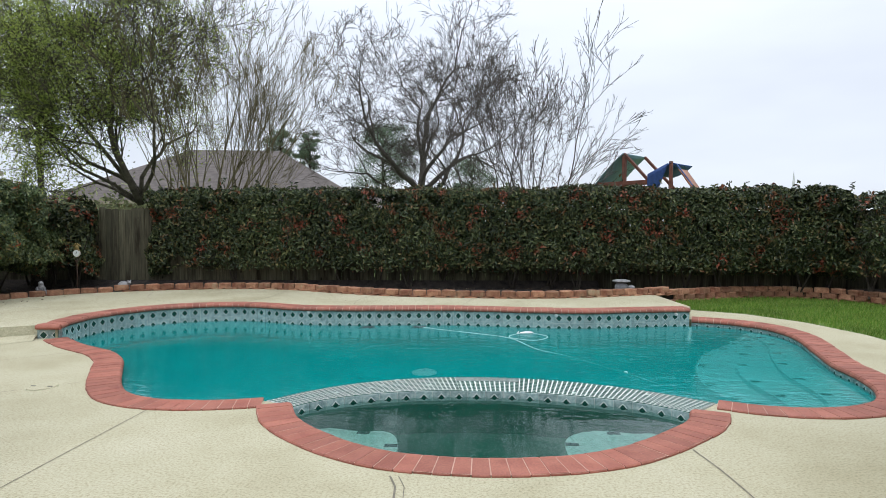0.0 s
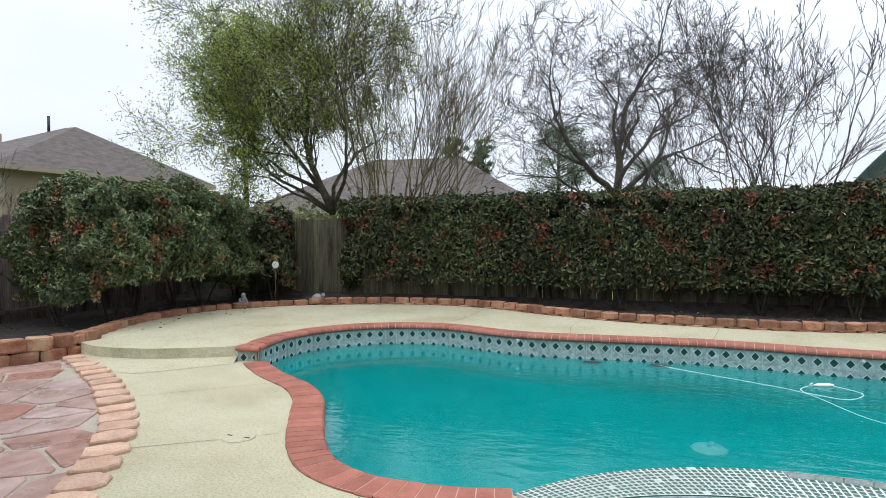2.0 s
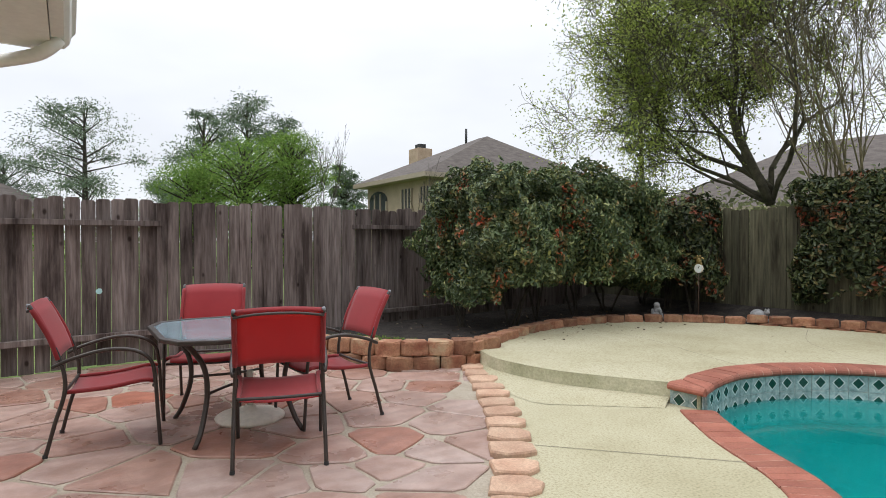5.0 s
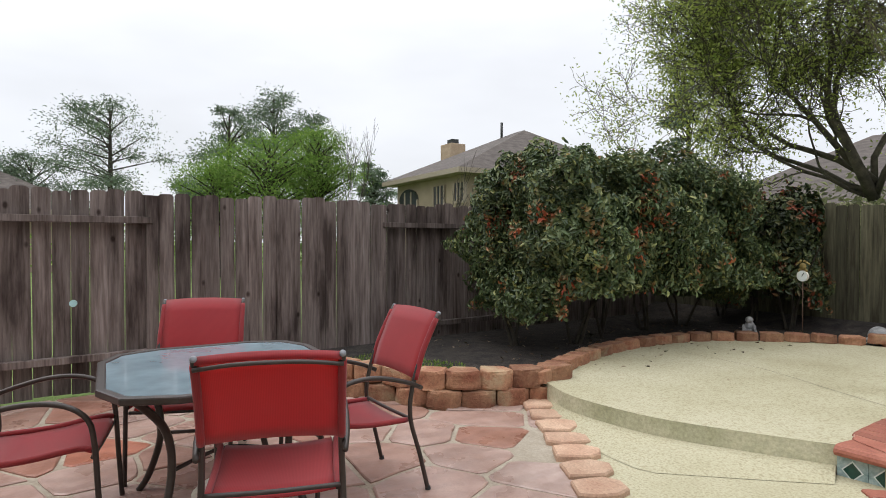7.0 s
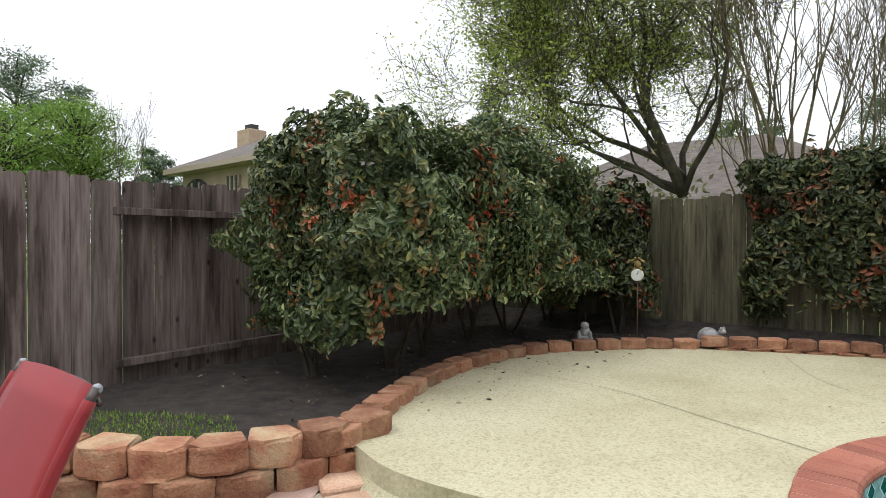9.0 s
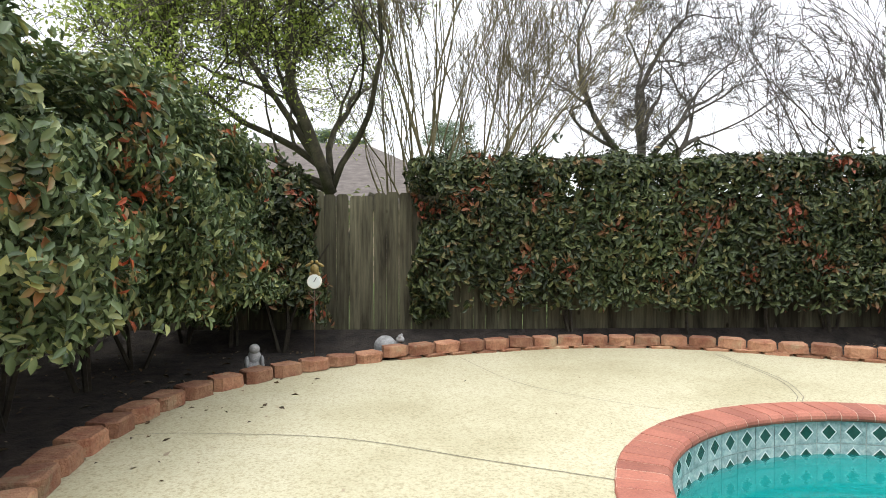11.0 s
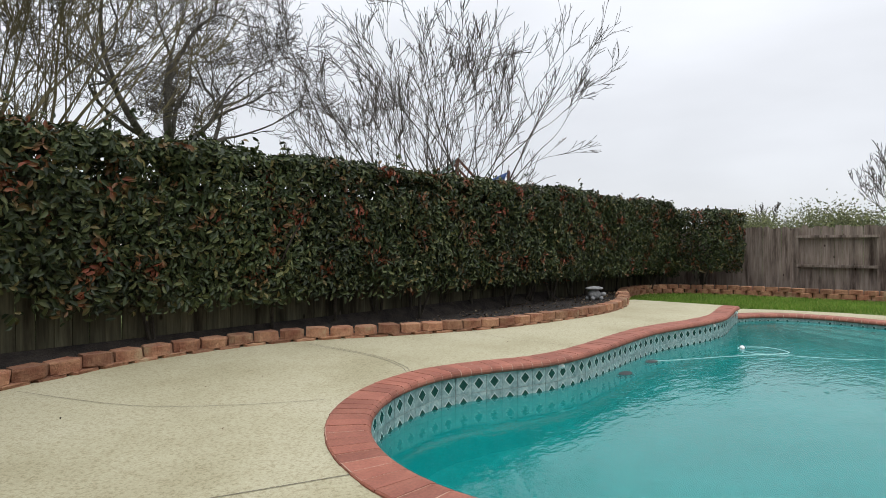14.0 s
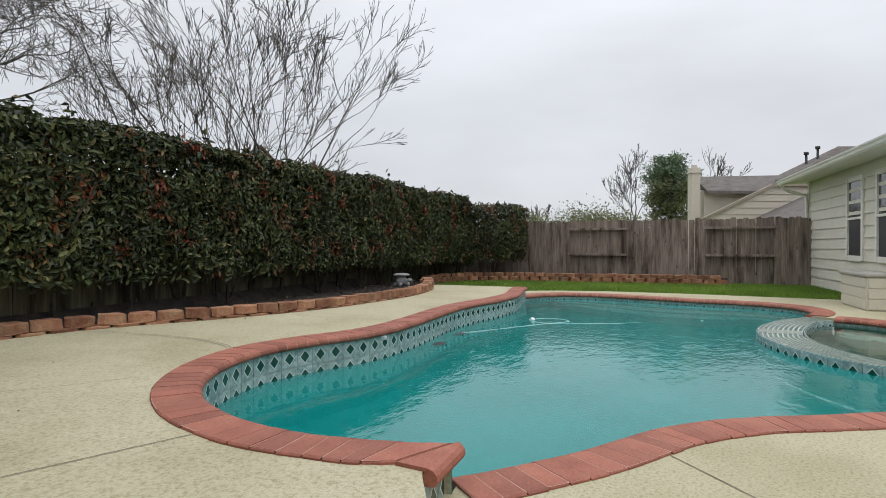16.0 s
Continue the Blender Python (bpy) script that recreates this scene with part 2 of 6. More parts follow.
# ---- building helpers ----
def link_mesh(name, verts, faces, mats, parent=None, idx=None, smooth=False):
    me = bpy.data.meshes.new(name)
    me.from_pydata([tuple(v) for v in verts], [], [tuple(f) for f in faces])
    for m in (mats if isinstance(mats, (list, tuple)) else [mats]):
        me.materials.append(m)
    if idx is not None:
        me.polygons.foreach_set("material_index", idx)
    if smooth:
        me.polygons.foreach_set("use_smooth", [True] * len(me.polygons))
    me.update()
    ob = new(name, me)
    ob.parent = parent
    return ob


def part(name, bm, material, parent=None, label="", smooth=False):
    """Links a bmesh as one mesh object under a thing."""
    bmesh.ops.recalc_face_normals(bm, faces=bm.faces)
    me = bpy.data.meshes.new(name)
    bm.to_mesh(me)
    bm.free()
    me.materials.append(material)
    if smooth:
        me.polygons.foreach_set("use_smooth", [True] * len(me.polygons))
    ob = new(name, me)
    ob.parent = parent
    if label:
        tagged(ob, label)
    return ob


def empty(name, m=None):
    ob = new(name)
    if m is not None:
        ob.matrix_basis = m
    return ob


def box(bm, x0, y0, z0, x1, y1, z1, bevel=0.0, m=None):
    r = bmesh.ops.create_cube(bm, size=1.0, matrix=Matrix.Translation(((x0 + x1) / 2, (y0 + y1) / 2, (z0 + z1) / 2))
                              @ Matrix.Diagonal((x1 - x0, y1 - y0, z1 - z0, 1)))
    vs = r["verts"]
    if bevel:
        es = list({e for v in vs for e in v.link_edges})
        g = bmesh.ops.bevel(bm, geom=es, offset=bevel, segments=2, affect="EDGES", profile=0.5)
        vs = list({v for f in g["faces"] for v in f.verts} | {v for v in vs if v.is_valid})
    if m is not None:
        bmesh.ops.transform(bm, matrix=m, verts=vs)
    return vs


def tube(pts, r, sides=6, closed_ends=True):
    """Verts and faces of a pipe along pts; r: one radius or one a point."""
    pts = [Vector(p) for p in pts]
    rs = r if isinstance(r, (list, tuple)) else [r] * len(pts)
    vs, fs = [], []
    side = None
    for i, p in enumerate(pts):
        d = (pts[min(i + 1, len(pts) - 1)] - pts[max(i - 1, 0)]).normalized()
        if side is None:
            side = d.orthogonal().normalized()
        side = (side - d * side.dot(d)).normalized()
        up = d.cross(side)
        for k in range(sides):
            a = 2 * math.pi * k / sides
            vs.append(p + (side * math.cos(a) + up * math.sin(a)) * rs[i])
    for i in range(len(pts) - 1):
        for k in range(sides):
            k2 = (k + 1) % sides
            fs.append((i * sides + k, i * sides + k2, (i + 1) * sides + k2, (i + 1) * sides + k))
    if closed_ends:
        fs.append(tuple(range(sides))[::-1])
        fs.append(tuple((len(pts) - 1) * sides + k for k in range(sides)))
    return vs, fs


def merge(pieces):
    vs, fs = [], []
    for v, f in pieces:
        o = len(vs)
        vs += v
        fs += [tuple(i + o for i in q) for q in f]
    return vs, fs


def spline(pts, step=0.1, closed=False):
    """A smooth curve through pts, in even steps."""
    P = [Vector(p) for p in pts]
    n = len(P)
    out = []
    for i in range(n if closed else n - 1):
        if closed:
            a, b, c, d = P[(i - 1) % n], P[i], P[(i + 1) % n], P[(i + 2) % n]
        else:
            a, b, c, d = P[max(i - 1, 0)], P[i], P[i + 1], P[min(i + 2, n - 1)]
        for k in range(24):
            t = k / 24
            out.append(0.5 * ((2 * b) + (c - a) * t + (2 * a - 5 * b + 4 * c - d) * t * t + (3 * b - a - 3 * c + d) * t ** 3))
    out.append(P[0].copy() if closed else P[-1].copy())
    length = [0.0]
    for i in range(1, len(out)):
        length.append(length[-1] + (out[i] - out[i - 1]).length)
    count = max(2, round(length[-1] / step))
    res, j = [], 0
    for k in range(count + (0 if closed else 1)):
        s = length[-1] * k / count
        while j < len(out) - 2 and length[j + 1] < s:
            j += 1
        f = (s - length[j]) / max(1e-9, length[j + 1] - length[j])
        res.append(out[j].lerp(out[j + 1], min(1, f)))
    return res


def shifted(pts, d):
    """The open curve moved d to the left of its run."""
    out = []
    for i, p in enumerate(pts):
        t = (pts[min(i + 1, len(pts) - 1)] - pts[max(i - 1, 0)]).normalized()
        out.append(p + Vector((-t.y, t.x)) * d)
    return out


def slab(name, outer, holes, top, bottom, material, parent=None, side_material=None):
    """A floor plate with straight sides, from outlines."""
    bm = bmesh.new()
    loops = []
    for loop in [outer] + holes:
        vs = [bm.verts.new((p[0], p[1], top)) for p in loop]
        loops.append(vs)
        for i in range(len(vs)):
            bm.edges.new((vs[i], vs[(i + 1) % len(vs)]))
    bmesh.ops.triangle_fill(bm, use_beauty=True, use_dissolve=False, edges=bm.edges[:], normal=(0, 0, 1))
    for f in bm.faces:
        if f.normal.z < 0:
            f.normal_flip()
    for vs in loops:
        low = [bm.verts.new((v.co.x, v.co.y, bottom)) for v in vs]
        for i in range(len(vs)):
            j = (i + 1) % len(vs)
            f = bm.faces.new((vs[i], low[i], low[j], vs[j]))
            f.material_index = 1 if side_material else 0
    me = bpy.data.meshes.new(name)
    bm.to_mesh(me)
    bm.free()
    me.materials.append(material)
    if side_material:
        me.materials.append(side_material)
    ob = new(name, me)
    ob.parent = parent
    return ob


def ribbon(name, a, b, za, zb, material, parent=None):
    """A strip between two curves of equal count."""
    n = len(a)
    vs = [(p[0], p[1], za) for p in a] + [(p[0], p[1], zb) for p in b]
    fs = [(i, i + 1, n + i + 1, n + i) for i in range(n - 1)]
    return link_mesh(name, vs, fs, material, parent)
# ---- plan ----
V2 = lambda pts: [Vector(p) for p in pts]
ZR, ZW = 0.17, -0.098          # raised deck, water
UP = spline(V2([(-4.98, 7.48), (-5.08, 7.80), (-5.13, 8.20), (-5.06, 8.60), (-4.90, 8.95), (-4.65, 9.25), (-4.30, 9.50), (-3.90, 9.65),
                (-3.50, 9.69), (-3.10, 9.60), (-2.60, 9.43), (-2.10, 9.38), (-1.50, 9.42), (-0.80, 9.51), (-0.10, 9.57), (0.50, 9.54),
                (1.20, 9.46), (1.90, 9.46), (2.60, 9.60), (3.20, 9.75), (3.62, 9.82)]), 0.1033)
RIGHT = spline(V2([(3.66, 9.86), (4.15, 9.65), (4.50, 9.20), (4.54, 8.50), (4.33, 7.65), (4.13, 6.90), (4.08, 6.40), (3.95, 5.90),
                   (3.66, 5.48), (3.20, 5.27), (2.75, 5.27), (2.40, 5.40)]), 0.1033)
SPA = spline(V2([(2.10, 5.12), (2.00, 4.88), (1.75, 4.60), (1.37, 4.27), (0.98, 4.09), (0.50, 4.01), (0.00, 4.04), (-0.32, 4.16),
                 (-0.66, 4.40), (-0.93, 4.68), (-1.10, 5.02)]), 0.1033)
LOW = spline(V2([(-1.36, 5.14), (-1.65, 5.06), (-1.97, 5.02), (-2.30, 5.05), (-2.60, 5.20), (-2.84, 5.46), (-3.07, 5.80), (-3.27, 6.12),
                 (-3.50, 6.47), (-3.85, 6.80), (-4.37, 7.10), (-4.75, 7.38), (-4.92, 7.52)]), 0.1033)
DAM_OUT = spline(V2([(-1.34, 5.16), (-1.05, 5.50), (-0.68, 5.78), (-0.25, 5.97), (0.18, 6.07), (0.70, 6.09), (1.20, 6.01), (1.60, 5.88),
                     (1.97, 5.70), (2.38, 5.42)]), 0.05)
DAM_IN = spline(V2([(-1.08, 5.02), (-0.90, 5.22), (-0.57, 5.42), (-0.20, 5.55), (0.20, 5.62), (0.70, 5.63), (1.15, 5.56), (1.52, 5.47),
                    (1.84, 5.34), (2.10, 5.14)]), 0.05)
BRICKLINE = spline(V2([(-7.30, 7.05), (-7.62, 7.70), (-7.85, 8.27), (-7.97, 8.76), (-8.00, 9.20), (-7.96, 9.70), (-7.80, 10.12), (-7.52, 10.52),
                       (-7.20, 10.88), (-6.85, 11.18), (-6.30, 11.50), (-5.60, 11.79), (-5.00, 11.98), (-4.20, 12.04),
                       (-3.50, 11.93), (-2.80, 11.63), (-2.20, 11.36), (-1.50, 11.12), (-0.80, 10.98), (0.20, 10.91), (1.20, 10.93),
                       (2.20, 11.15), (2.90, 11.45), (3.60, 11.80), (4.10, 12.10)]), 0.27)
LAWNLINE = spline(V2([(4.10, 12.12), (4.70, 12.40), (5.50, 12.76), (6.40, 12.90), (7.10, 12.70), (7.60, 12.20), (7.95, 11.30), (8.10, 10.00),
                      (8.30, 8.40), (8.50, 6.30)]), 0.27)
STEP = spline(V2([(-7.25, 6.98), (-6.90, 6.88), (-6.50, 6.90), (-6.10, 7.00), (-5.70, 7.21), (-5.285, 7.462)]), 0.1)
EDGING = spline(V2([(-7.22, 6.86), (-6.50, 6.50), (-5.72, 6.05), (-5.08, 5.62), (-4.62, 5.26), (-4.35, 5.00), (-4.08, 4.70), (-3.84, 4.38),
                    (-3.58, 4.02), (-3.36, 3.60), (-3.20, 3.10)]), 0.268)
WALLLINE = spline(V2([(-9.05, 5.15), (-8.50, 5.52), (-7.95, 5.87), (-7.58, 6.18), (-7.40, 6.55), (-7.31, 6.93), (-7.27, 7.30)]), 0.29)
HOUSE_X, HOUSE_Y = 3.3, 4.15   # corner of the house wing
FENCE_L = (Vector((-9.25, 1.2)), Vector((-10.40, 12.02)))
FENCE_B = (Vector((-10.40, 12.02)), Vector((9.3, 13.6)))
FENCE_R = (Vector((9.3, 13.6)), Vector((9.25, 4.3)))

# ---- ground, decks, basin ----
basin_out = shifted(UP, 0.06) + shifted(RIGHT, 0.06) + shifted(SPA, 0.06) + shifted(LOW, 0.06)
ground = slab("ground", [(-900, -900), (900, -900), (900, 900), (-900, 900)], [basin_out], -0.06, -0.3, M_LAWN)
tagged(ground, "grassy suburban ground around the garden", "ground", kind="structure")

low_outline = ([(-3.2, -2.6), (HOUSE_X, -2.6), (HOUSE_X, HOUSE_Y), (5.35, HOUSE_Y), (5.45, 5.6), (5.6, 7.2), (5.55, 8.7), (5.3, 9.7),
                (4.75, 10.55), (3.95, 11.0), (3.7, 11.75)] + [(p.x, p.y + 0.1) for p in reversed(BRICKLINE[:-2])]
               + [(p.x, p.y) for p in EDGING])
deck = slab("pool_deck", low_outline, [basin_out], 0.0, -0.25, M_CONC)
tagged(deck, "cream textured concrete pool deck with saw joints", "deck", kind="structure")

up_edge = shifted(UP, 0.06)
raised_outline = ([(p.x, p.y) for p in up_edge] + [(3.72, 10.1), (3.62, 11.7)] + [(p.x, p.y) for p in reversed(shifted(BRICKLINE, 0.07)[:-3])]
                  + [(p.x, p.y) for p in STEP] + [(-4.99, 7.512)])
raised = slab("raised_deck", raised_outline, [], ZR, -0.05, M_CONC, None, M_STEP)
tagged(raised, "raised cream concrete deck with mossy step edge", "deck", kind="structure")


def wall_strip(name, curve, z0, z1, material, parent, off=0.03):
    c = shifted(curve, off)
    return ribbon(name, c, c, z0, z1, material, parent)


pool = empty("swimming_pool")
tagged(pool, "kidney-shaped swimming pool with turquoise plaster basin", "pool", kind="structure")
wall_strip("basin_wall", UP, -1.6, ZR - 0.03, M_PLASTER, pool)
wall_strip("basin_wall", RIGHT, -1.6, -0.03, M_PLASTER, pool)
wall_strip("basin_wall", LOW, -1.6, -0.03, M_PLASTER, pool)
pool_line = shifted(UP, 0.03) + shifted(RIGHT, 0.03) + list(reversed(DAM_OUT)) + shifted(LOW, 0.03)
spa_line = shifted(SPA, 0.03) + list(DAM_IN)
bf = slab("basin_floor", pool_line, [], -1.45, -1.6, M_PLASTER, pool)
spa_basin = empty("spa_basin")
tagged(spa_basin, "round raised spa basin with pale plaster benches", "spa", kind="structure")
wall_strip("basin_wall", SPA, -1.1, -0.03, M_SPAFL, spa_basin)
slab("basin_floor", spa_line, [], -1.0, -1.1, M_SPAFL, spa_basin)

water = slab("pool_water", pool_line, [], ZW, ZW - 0.002, M_WATER)
tagged(water, "turquoise slightly cloudy rippled pool water", "water", kind="structure")
water.visible_shadow = False
swater = slab("spa_water", spa_line, [], ZW + 0.015, ZW + 0.013, M_SPAW)
tagged(swater, "clear green-tinted still spa water, dark hedge reflection put into its colour", "water", kind="structure")
swater.visible_shadow = False

soil_outline = ([(p.x, p.y) for p in shifted(BRICKLINE, 0.09)] + [(p.x, p.y) for p in shifted(LAWNLINE, 0.12)[1:]] + [(9.15, 6.3), (9.2, 13.55), (-10.3, 11.97), (-9.65, 5.2)]
                + [(p.x - 0.1, p.y + 0.12) for p in WALLLINE])
soil = slab("planting_bed", soil_outline, [], 0.16, -0.1, M_SOIL)
tagged(soil, "dark mulch planting bed under the hedges", "soil", kind="structure")
bank_line = [FENCE_B[0].lerp(FENCE_B[1], k / 60) + Vector((0.05, -0.04)) for k in range(41)]
bank_foot = [p - Vector((0, 0.55 if k < 12 else max(0.22, 0.55 - 0.06 * (k - 11)))) for k, p in enumerate(bank_line)]
ribbon("bank", bank_foot, bank_line, 0.155, 0.32, M_SOIL, soil)
# the deck rises a little towards the step
ramp_a = [(p.x, p.y) for p in STEP]
ramp_b = [(p.x + 0.08, p.y - min(0.06 + 0.80 * k / len(STEP), 0.12 + 1.15 * (1 - k / len(STEP)))) for k, p in enumerate(STEP)]
ribbon("ramp", ramp_b, ramp_a, 0.003, 0.05, M_CONC, deck)
# ---- fences ----
def picket_mesh(name, w, h, material, t=0.0):
    """A dog-eared board standing on its foot."""
    e = 0.022
    prof = [(-w / 2 + t, 0), (w / 2 - t, 0), (w / 2, h - e), (w / 2 - e, h), (-w / 2 + e, h), (-w / 2, h - e)]
    vs = [(x, -0.009, z) for x, z in prof] + [(x, 0.009, z) for x, z in prof]
    fs = [tuple(range(6)), tuple(range(11, 5, -1))] + [(i, i + 6, (i + 1) % 6 + 6, (i + 1) % 6) for i in range(6)]
    me = bpy.data.meshes.new(name)
    me.from_pydata(vs, [], [f[::-1] for f in fs])
    me.materials.append(material)
    return me


def fence(line, base, top, pitch, label, material, rng, bays, rails=(), front=1, slit=1.0):
    """Pickets along a line; in some bays the rails show on the near side."""
    a, b = line
    d = (b - a)
    length = d.length
    d.normalize()
    nrm = Vector((-d.y, d.x)) * front
    ang = math.degrees(math.atan2(d.y, d.x))
    th = empty("fence")
    tagged(th, label, "fence", kind="structure")
    meshes = [picket_mesh("picket", pitch - g, top - base + dh, material, 0.002 if rails and top > 1.75 else 0.0) for g, dh in ((0.001, 0.0), (0.003 * slit, 0.014), (0.006 * slit, -0.012), (0.001, 0.022), (0.004 * slit, -0.022))]
    count = int(length / pitch)
    for i in range(count):
        s = (i + 0.5) * pitch
        inset = any(s0 < s < s1 for s0, s1 in bays)
        p = a + d * s + nrm * (-0.07 if inset else 0.02)
        ob = new("picket", rng.choice(meshes))
        ob.parent = th
        ob.matrix_basis = pose(p.x, p.y, base + rng.uniform(-0.012, 0.012), rng.uniform(-0.6, 0.6), rng.uniform(-0.5, 0.5), ang)
    for s0, s1 in bays:
        for s in (s0, s1):
            bm = bmesh.new()
            box(bm, s - 0.05, -0.035, 0, s + 0.05, 0.068, top - base - 0.03, 0.006)
            o = part("post", bm, material, th)
            o.matrix_basis = Matrix.Translation((a.x, a.y, base)) @ pose(0, 0, 0, 0, 0, ang) @ (Matrix.Diagonal((1, -front, 1, 1)))
    if rails:
        for s0, s1 in bays:
            for z in rails:
                bm = bmesh.new()
                box(bm, s0, -0.03, z - 0.03, s1, 0.05, z + 0.03, 0.004)
                o = part("rail", bm, material, th)
                o.matrix_basis = Matrix.Translation((a.x, a.y, 0)) @ pose(0, 0, 0, 0, 0, ang) @ (Matrix.Diagonal((1, front, 1, 1)))
    return th


rng = random.Random(5)
# mossy boards; the shade behind the hedge is put into their dark colour too
M_FENCE3 = wood_material("mossy_shaded_fence_board", (0.036, 0.034, 0.022), (0.115, 0.108, 0.068), 0.3)
fence(FENCE_L, 0.0, 1.80, 0.139, "weathered grey-brown wooden picket fence with dark streaks", M_FENCE, rng, [(0.0, 3.0), (5.45, 8.1)], (1.54, 0.32), front=-1)
fence(FENCE_B, 0.1, 1.83, 0.139, "mossy wooden board fence behind the hedge, darkened for its shade", M_FENCE3, rng, [], front=-1)
fence(FENCE_R, 0.0, 1.66, 0.139, "grey wooden privacy fence with framed bays", M_FENCE2, rng, [(3.25, 4.9), (6.74, 8.4)], (1.42, 0.72), front=-1, slit=0.3)


# ---- foliage ----
def leaves(name, pos, nrm, size, material, parent, seed, width=0.45, droop=0.3, blade=False):
    """Folded leaf blades, one at each place, as one mesh."""
    g = np.random.default_rng(seed)
    n = len(pos)
    nrm = nrm / (np.linalg.norm(nrm, axis=1, keepdims=True) + 1e-9)
    t = g.normal(size=(n, 3))
    t[:, 2] -= droop
    t -= nrm * (t * nrm).sum(1, keepdims=True)
    t /= np.linalg.norm(t, axis=1, keepdims=True) + 1e-9
    s = np.cross(nrm, t)
    size = np.asarray(size).reshape(-1, 1) * np.ones((n, 1))
    if blade:
        at = [(-0.5, 0, 0), (-0.2, 0.46, 0.10), (0.18, 0.42, 0.09), (0.5, 0, -0.12), (0.18, -0.42, 0.09), (-0.2, -0.46, 0.10)]
        order = np.array([0, 1, 2, 3, 0, 3, 4, 5])
    else:
        at = [(-0.5, 0, 0), (0, 0.5, 0.12), (0.5, 0, -0.1), (0, -0.5, 0.12)]
        order = np.arange(4)
    k = len(at)
    v = np.empty((n, k, 3))
    for j, (u, w, h) in enumerate(at):
        v[:, j] = pos + t * size * u + s * size * width * w + nrm * size * h
    me = bpy.data.meshes.new(name)
    me.vertices.add(n * k)
    me.vertices.foreach_set("co", v.reshape(-1))
    loops = (np.arange(n, dtype=np.int32)[:, None] * k + order[None, :]).reshape(-1)
    me.loops.add(len(loops))
    me.loops.foreach_set("vertex_index", loops.astype(np.int32))
    me.polygons.add(len(loops) // 4)
    me.polygons.foreach_set("loop_start", np.arange(0, len(loops), 4, dtype=np.int32))
    me.materials.append(material)
    me.update(calc_edges=True)
    ob = new(name, me)
    ob.parent = parent
    return ob


def shell_points(count, size, seed, rnd=0.25, depth=0.25, lumps=0.12, faces=("front", "top", "back", "l", "r")):
    """Places and outward ways on the rough skin of a clipped hedge block that spans size, its foot centre at 0."""
    g = np.random.default_rng(seed)
    L, W, H = size
    area = {"front": L * H, "back": L * H * 0.35, "top": L * W, "l": W * H, "r": W * H}
    names = list(faces)
    pr = np.array([area[k] for k in names])
    pick = g.choice(len(names), size=count, p=pr / pr.sum())
    u, w = g.uniform(-0.5, 0.5, count), g.uniform(-0.5, 0.5, count)
    pos, nrm = np.zeros((count, 3)), np.zeros((count, 3))
    for i, k in enumerate(names):
        q = pick == i
        if k in ("front", "back"):
            sg = -1 if k == "front" else 1
            pos[q] = np.stack([u[q] * L, np.full(q.sum(), sg * W / 2), (w[q] + 0.5) * H], 1)
            nrm[q] = (0, sg, 0)
        elif k == "top":
            pos[q] = np.stack([u[q] * L, w[q] * W, np.full(q.sum(), H)], 1)
            nrm[q] = (0, 0, 1)
        else:
            sg = -1 if k == "l" else 1
            pos[q] = np.stack([np.full(q.sum(), sg * L / 2), u[q] * W, (w[q] + 0.5) * H], 1)
            nrm[q] = (sg, 0, 0)
    c = np.clip(pos, [-L / 2 + rnd, -W / 2 + rnd, rnd * 0.3], [L / 2 - rnd, W / 2 - rnd, H - rnd])
    d = pos - c
    ln = np.linalg.norm(d, axis=1, keepdims=True)
    out = np.where(ln > 1e-6, d / np.maximum(ln, 1e-6), nrm)
    pos = c + out * np.minimum(ln, rnd)
    lump = np.array([noise.noise(Vector(p) * 1.7 + Vector((seed, 0, 0))) + 0.6 * noise.noise(Vector(p) * 4.5) for p in pos])
    inward = g.exponential(depth * 0.4, count)
    pos += out * (lump * lumps - np.minimum(inward, depth))[:, None]
    return pos, out + g.normal(scale=0.55, size=(count, 3))


def place(pts, m):
    a = np.array(m)
    return pts @ a[:3, :3].T + a[:3, 3]


def stems(bases, height, rng, spread=0.3, r=0.022, forks=3):
    pieces = []
    for x, y, z in bases:
        p = Vector((x, y, z))
        for k in range(forks):
            q = [p + Vector((rng.uniform(-.05, .05), rng.uniform(-.05, .05), -0.05))]
            d = Vector((rng.uniform(-spread, spread), rng.uniform(-spread, spread), 1)).normalized()
            for j in range(4):
                q.append(q[-1] + d * height / 4)
                d = (d + Vector((rng.uniform(-.3, .3), rng.uniform(-.3, .3), 0.1))).normalized()
            pieces.append(tube(q, [r, r * .85, r * .7, r * .5, r * .3], 5))
    return merge(pieces)


